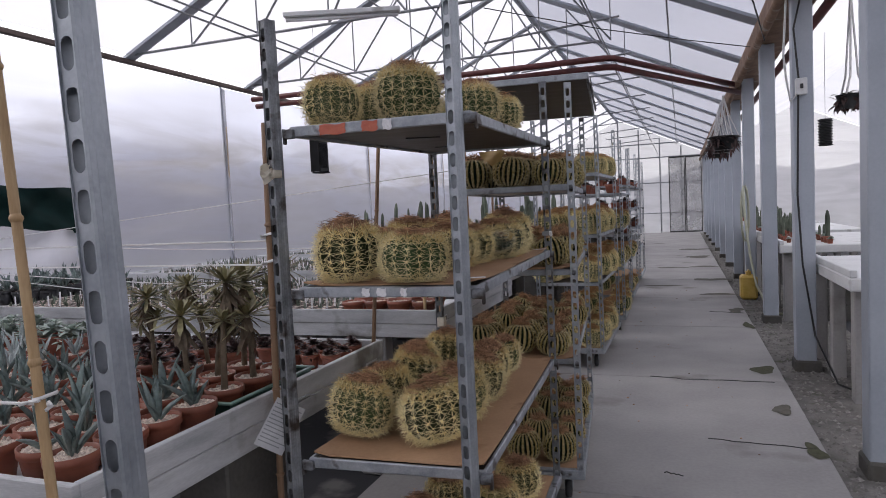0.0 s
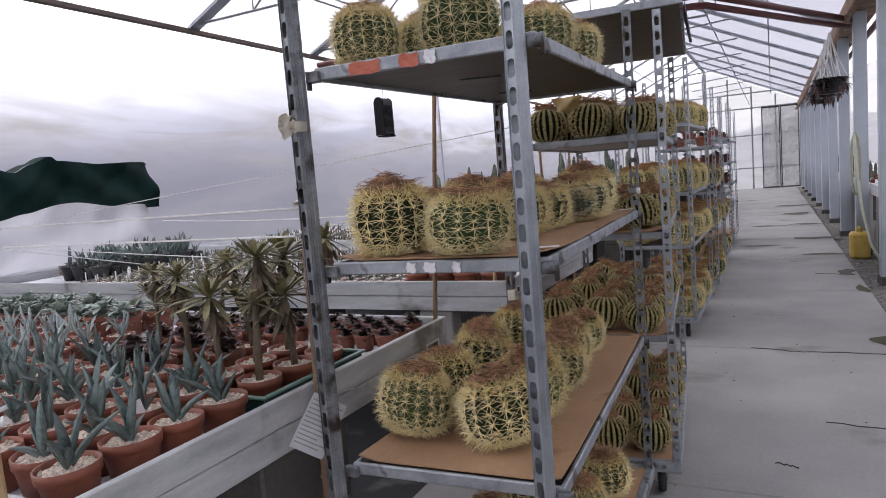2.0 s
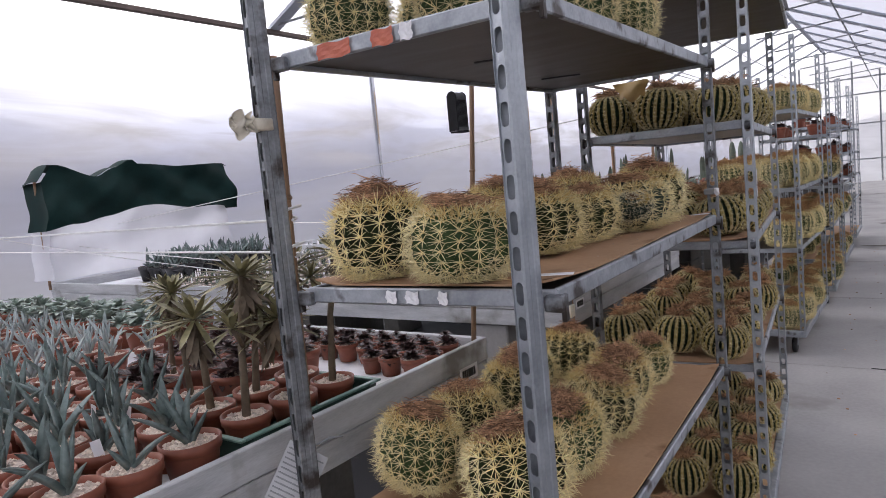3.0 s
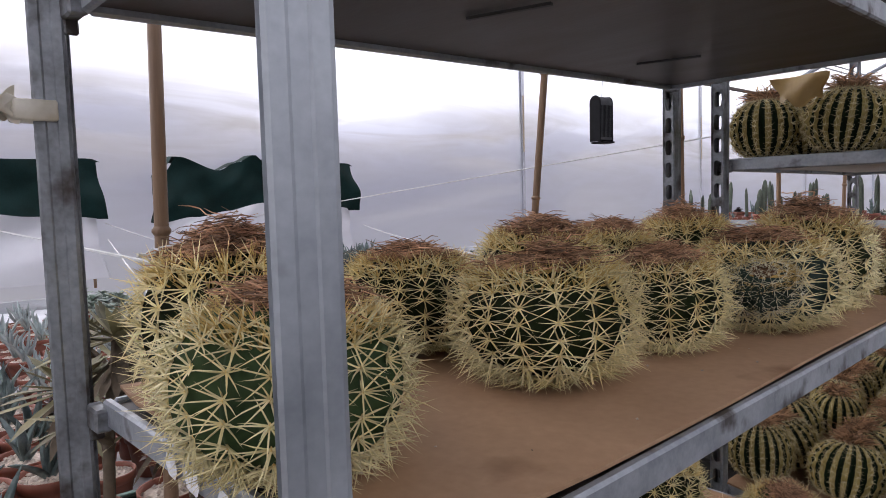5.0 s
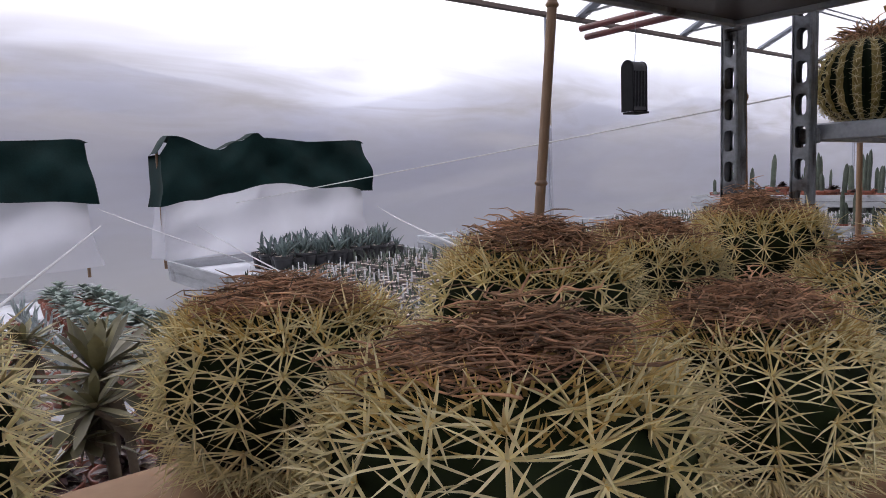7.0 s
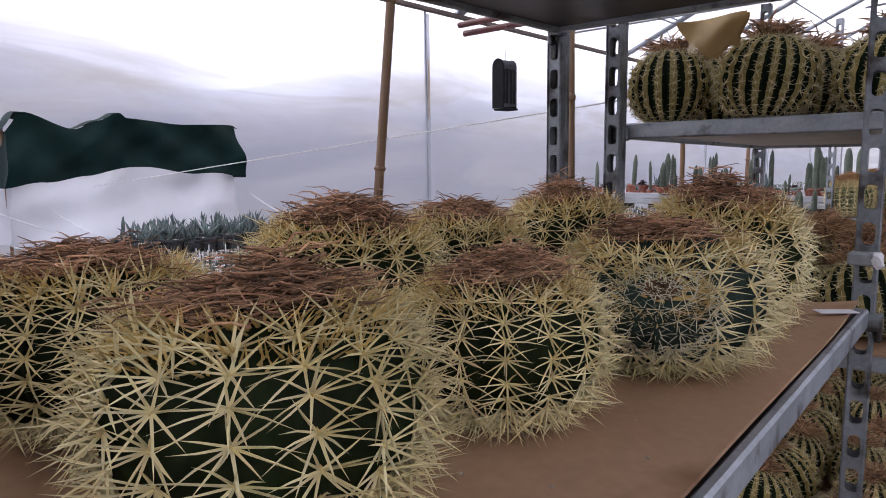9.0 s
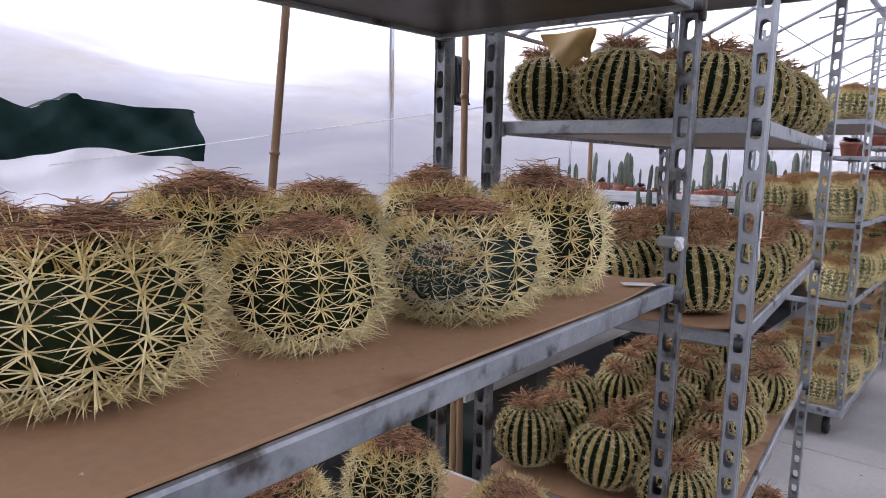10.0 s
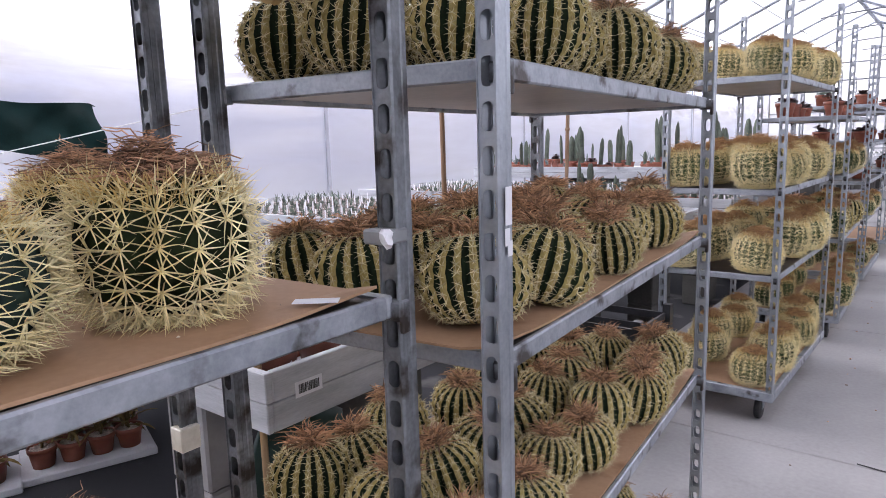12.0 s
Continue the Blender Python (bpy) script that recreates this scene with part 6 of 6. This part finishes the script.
solid("weed_clump", wd, WEED, "leafy green weed growing under the bench", "weed", pose(-1.78, 4.62, -0.05), smooth=True)
cr = thing("plastic_crate", "black slatted plastic crate stacked beside the bench", "crate", pose(-1.22, 5.75, -0.05))
for k in range(9):
    for sy in (-1, 1):
        part("slat", Geo().box(-0.28, 0.28, sy * 0.19 - 0.006, sy * 0.19 + 0.006, 0.02 + 0.075 * k, 0.055 + 0.075 * k), BLACK_PLASTIC, cr)
    for sx in (-1, 1):
        part("slat", Geo().box(sx * 0.28 - 0.006, sx * 0.28 + 0.006, -0.184, 0.184, 0.02 + 0.075 * k, 0.055 + 0.075 * k), BLACK_PLASTIC, cr)
for sx in (-1, 1):
    for sy in (-1, 1):
        part("corner", Geo().box(sx * 0.29 - 0.02, sx * 0.29 + 0.02, sy * 0.20 - 0.02, sy * 0.20 + 0.02, 0, 0.70), BLACK_PLASTIC, cr)

# ---- beyond the columns ----
WHITE_TOP = material("white_bench_top", (0.60, 0.61, 0.62), (0.74, 0.75, 0.76), 4, 0.6, 0, 0.2, 50, spots=((0.42, 0.41, 0.40), 4, 0.2))
for y0, y1 in ((5.45, 7.35), (8.95, 11.5), (12.4, 15.2), (16.2, 19.5), (20.5, 24), (25, 29)):
    b = thing("stone_bench", "white topped bench on concrete slab legs, bare" if y0 < 6 else "white topped bench on concrete slab legs with potted cacti", "bench", pose(1.33, y0, 0), "benches beyond the columns")
    L = y1 - y0
    part("top", Geo().box(0, 1.7, 0, L, 0.80, 0.90, 0.012), WHITE_TOP, b)
    part("kerb", Geo().box(0.002, 0.05, 0.002, L - 0.002, 0.90, 0.955, 0.006), WHITE_TOP, b)
    for k in range(3):
        yy = 0.15 + k * (L - 0.42) / 2
        part("leg", Geo().box(0.06, 0.16, yy, yy + 0.12, -0.05, 0.80, 0.008), CONCRETE, b)
        part("leg", Geo().box(1.5, 1.6, yy, yy + 0.12, -0.05, 0.80, 0.008), CONCRETE, b)
    for k in range(3):
        part("block", Geo().box(0.5, 0.9, 0.2, L - 0.2, -0.05 + 0.2 * k + 0.003, 0.15 + 0.2 * k, 0.008), CONCRETE_DARK, b)
    n = int(L / 0.17) if y0 > 6 else 0
    for i in range(n):
        for j in range(3):
            if rp.random() < 0.8:
                pick = rp.random()
                kind, ms = (CO, [rp.choice(COLS)]) if pick < 0.7 else (EC, [rp.choice(ECHS)])
                potted(*kind, ms, 1.50 + 0.2 * j + rp.uniform(-0.02, 0.02), y0 + 0.12 + 0.17 * i, 0.90, rp.uniform(0.55, 1.0), rp.uniform(0, 360))
cn = thing("yellow_canister", "yellow plastic canister on the gravel by a column", "canister", pose(1.16, 11.05, -0.045) @ Matrix.Scale(1.3, 4))
part("body", Geo().box(-0.09, 0.09, -0.11, 0.11, 0, 0.28, 0.025), YELLOW, cn)
part("neck", Geo().lathe([(0.03, 0.28), (0.03, 0.32), (0.001, 0.32)], 12), YELLOW, cn)
part("handle", Geo().tube([(0, -0.08, 0.27), (0, -0.07, 0.33), (0, 0.02, 0.33), (0, 0.03, 0.28)], 0.012, 7), YELLOW, cn)
HOSE = material("pale_hose", (0.32, 0.33, 0.24), (0.45, 0.46, 0.36), 10, 0.5)
hs = Geo()
hs.tube([(1.13 + 0.05 * math.sin(k * 0.55), 11.05 - 0.05 * math.cos(k * 0.4), 1.25 - 0.42 * math.cos(k * 0.55)) for k in range(24)], 0.016, 8)
hs.tube([(1.11, 11.0, 1.65), (1.10, 10.7, 1.2), (1.12, 10.3, 0.7), (1.16, 9.9, 0.3), (1.3, 9.6, -0.03), (1.6, 9.5, -0.03)], 0.016, 8)
solid("garden_hose", hs, HOSE, "pale green garden hose hung on a column", "hose", smooth=True)


def hang_plant(x, y, z, s, cords, label):
    h = thing("hanging_basket", label, "basket", pose(x, y, z), "hanging baskets")
    part("bowl", Geo().lathe([(0.01, 0), (s * 0.7, 0.0), (s, s * 0.9), (s * 1.05, s * 0.95), (s * 0.98, s * 0.97), (0.01, s * 0.8)], 16), BLACK_PLASTIC, h, smooth=True)
    for k in range(cords):
        a = 6.283 * k / cords
        part("cord", Geo().tube([(s * math.cos(a), s * math.sin(a), s * 0.95), (s * 0.45 * math.cos(a + 0.2), s * 0.45 * math.sin(a + 0.2), s * 2.3), (0, 0, 3.2 - z)], 0.009, 5), TWINE, h)
    g, r = Geo(), random.Random(int(y * 10))
    for _ in range(130):
        leaf(g, (r.uniform(-s, s) * 0.85, r.uniform(-s, s) * 0.85, s * r.uniform(0.2, 1.0)), r.uniform(0, 6.28), radians(r.uniform(-70, 50)), s * r.uniform(0.4, 0.9), 0.035, r.uniform(0.2, 1.4), 0.2, 4)
    part("foliage", g, AEON_RED, h, smooth=True)
    return h


hang_plant(0.93, 12.2, 2.30, 0.23, 6, "dark hanging basket on white macrame cords")
hang_plant(0.93, 13.0, 2.30, 0.23, 6, "dark hanging basket on white macrame cords")
hang_plant(0.95, 14.2, 2.28, 0.23, 6, "dark hanging basket on white macrame cords")
hang_plant(1.62, 6.7, 2.22, 0.12, 3, "small dark hanging pot")
sp = Geo()
for k in range(17):
    sp.lathe([(0.058, 0.0), (0.082, 0.009), (0.058, 0.0182)], 16, (0, 0, 0.0182 * k))
sh = thing("hanging_feeder", "black ribbed plastic feeder hanging on a wire", "feeder", pose(1.82, 8.9, 2.05))
part("ribs", sp, BLACK_PLASTIC, sh, smooth=True)
part("wire", Geo().tube([(0, 0, 0.3), (0, 0, 1.3)], 0.003, 5), STEEL_DARK, sh)
# switch box and cables on a column
bx = thing("switch_box", "white electric switch box on a column", "switch", pose(1.21, 6.547, 2.42))
part("box", Geo().box(-0.045, 0.045, -0.05, 0.007, -0.07, 0.07, 0.006), WHITE_TOP, bx)
part("knob", Geo().box(-0.012, 0.012, -0.062, -0.05, -0.02, 0.02, 0.003), BLACK_PLASTIC, bx)
solid("cable", Geo().tube([(1.22, 6.53, 3.2), (1.15, 6.47, 2.9), (1.19, 6.52, 2.5), (1.17, 6.52, 1.5), (1.2, 6.51, 0.9), (1.27, 6.4, 0.3), (1.38, 6.1, -0.03), (1.6, 5.6, -0.035)], 0.009, 6), BLACK_PLASTIC, "black cable running down a column", "cable", smooth=True)
solid("cable", Geo().tube([(1.1, 6.5, 3.15), (1.08, 6.54, 2.7), (1.10, 6.55, 2.5), (1.13, 6.53, 2.3), (1.18, 6.53, 2.36)], 0.010, 6), TWINE, "white cable looped on a column", "cable", smooth=True)
solid("cable", Geo().tube([(1.05, 9.0, 3.3), (0.3, 8.4, 3.35), (-0.6, 8.0, 3.5), (-1.8, 7.4, 3.75)], 0.006, 5), BLACK_PLASTIC, "thin black cable sagging under the roof", "cable")
solid("cable", Geo().tube([(1.1, 8.0, 3.15), (0.9, 7.0, 3.3), (0.6, 6.6, 3.75), (0.5, 6.4, 4.0)], 0.008, 5), BLACK_PLASTIC, "thin black cable under the roof", "cable")
fx = thing("tube_light", "white fluorescent tube light under a truss", "light", pose(-3.0, 6.3, 3.56, 0, 0, 18))
part("housing", Geo().box(-0.6, 0.6, -0.05, 0.05, 0.0, 0.05, 0.008), WHITE_TOP, fx)
part("tube", Geo().tube([(-0.58, 0, -0.025), (0.58, 0, -0.025)], 0.018, 10), styro, fx, smooth=True)
part("bracket", Geo().tube([(0.5, 0, 0.05), (0.55, 0, 0.14)], 0.006, 5), STEEL_DARK, fx)
for z in (1.75, 1.4, 1.05):
    for k in range(4):
        for tt, zz in ((T5, z), (T6, z)):
            q = tt @ Vector((-0.15 + 0.3 * (k % 2), -0.45 + 0.3 * k, zz))
            potted(*EC, [rp.choice(ECHS + REDS)], q.x, q.y, q.z, rp.uniform(1.0, 1.4), rp.uniform(0, 360))
for k in range(8):
    q = T4 @ Vector((-0.15 + 0.3 * (k % 2), -0.5 + 0.14 * k, 1.62))
    potted(*RE, [rp.choice(REDS)], q.x, q.y, q.z, rp.uniform(1.0, 1.3), rp.uniform(0, 360))
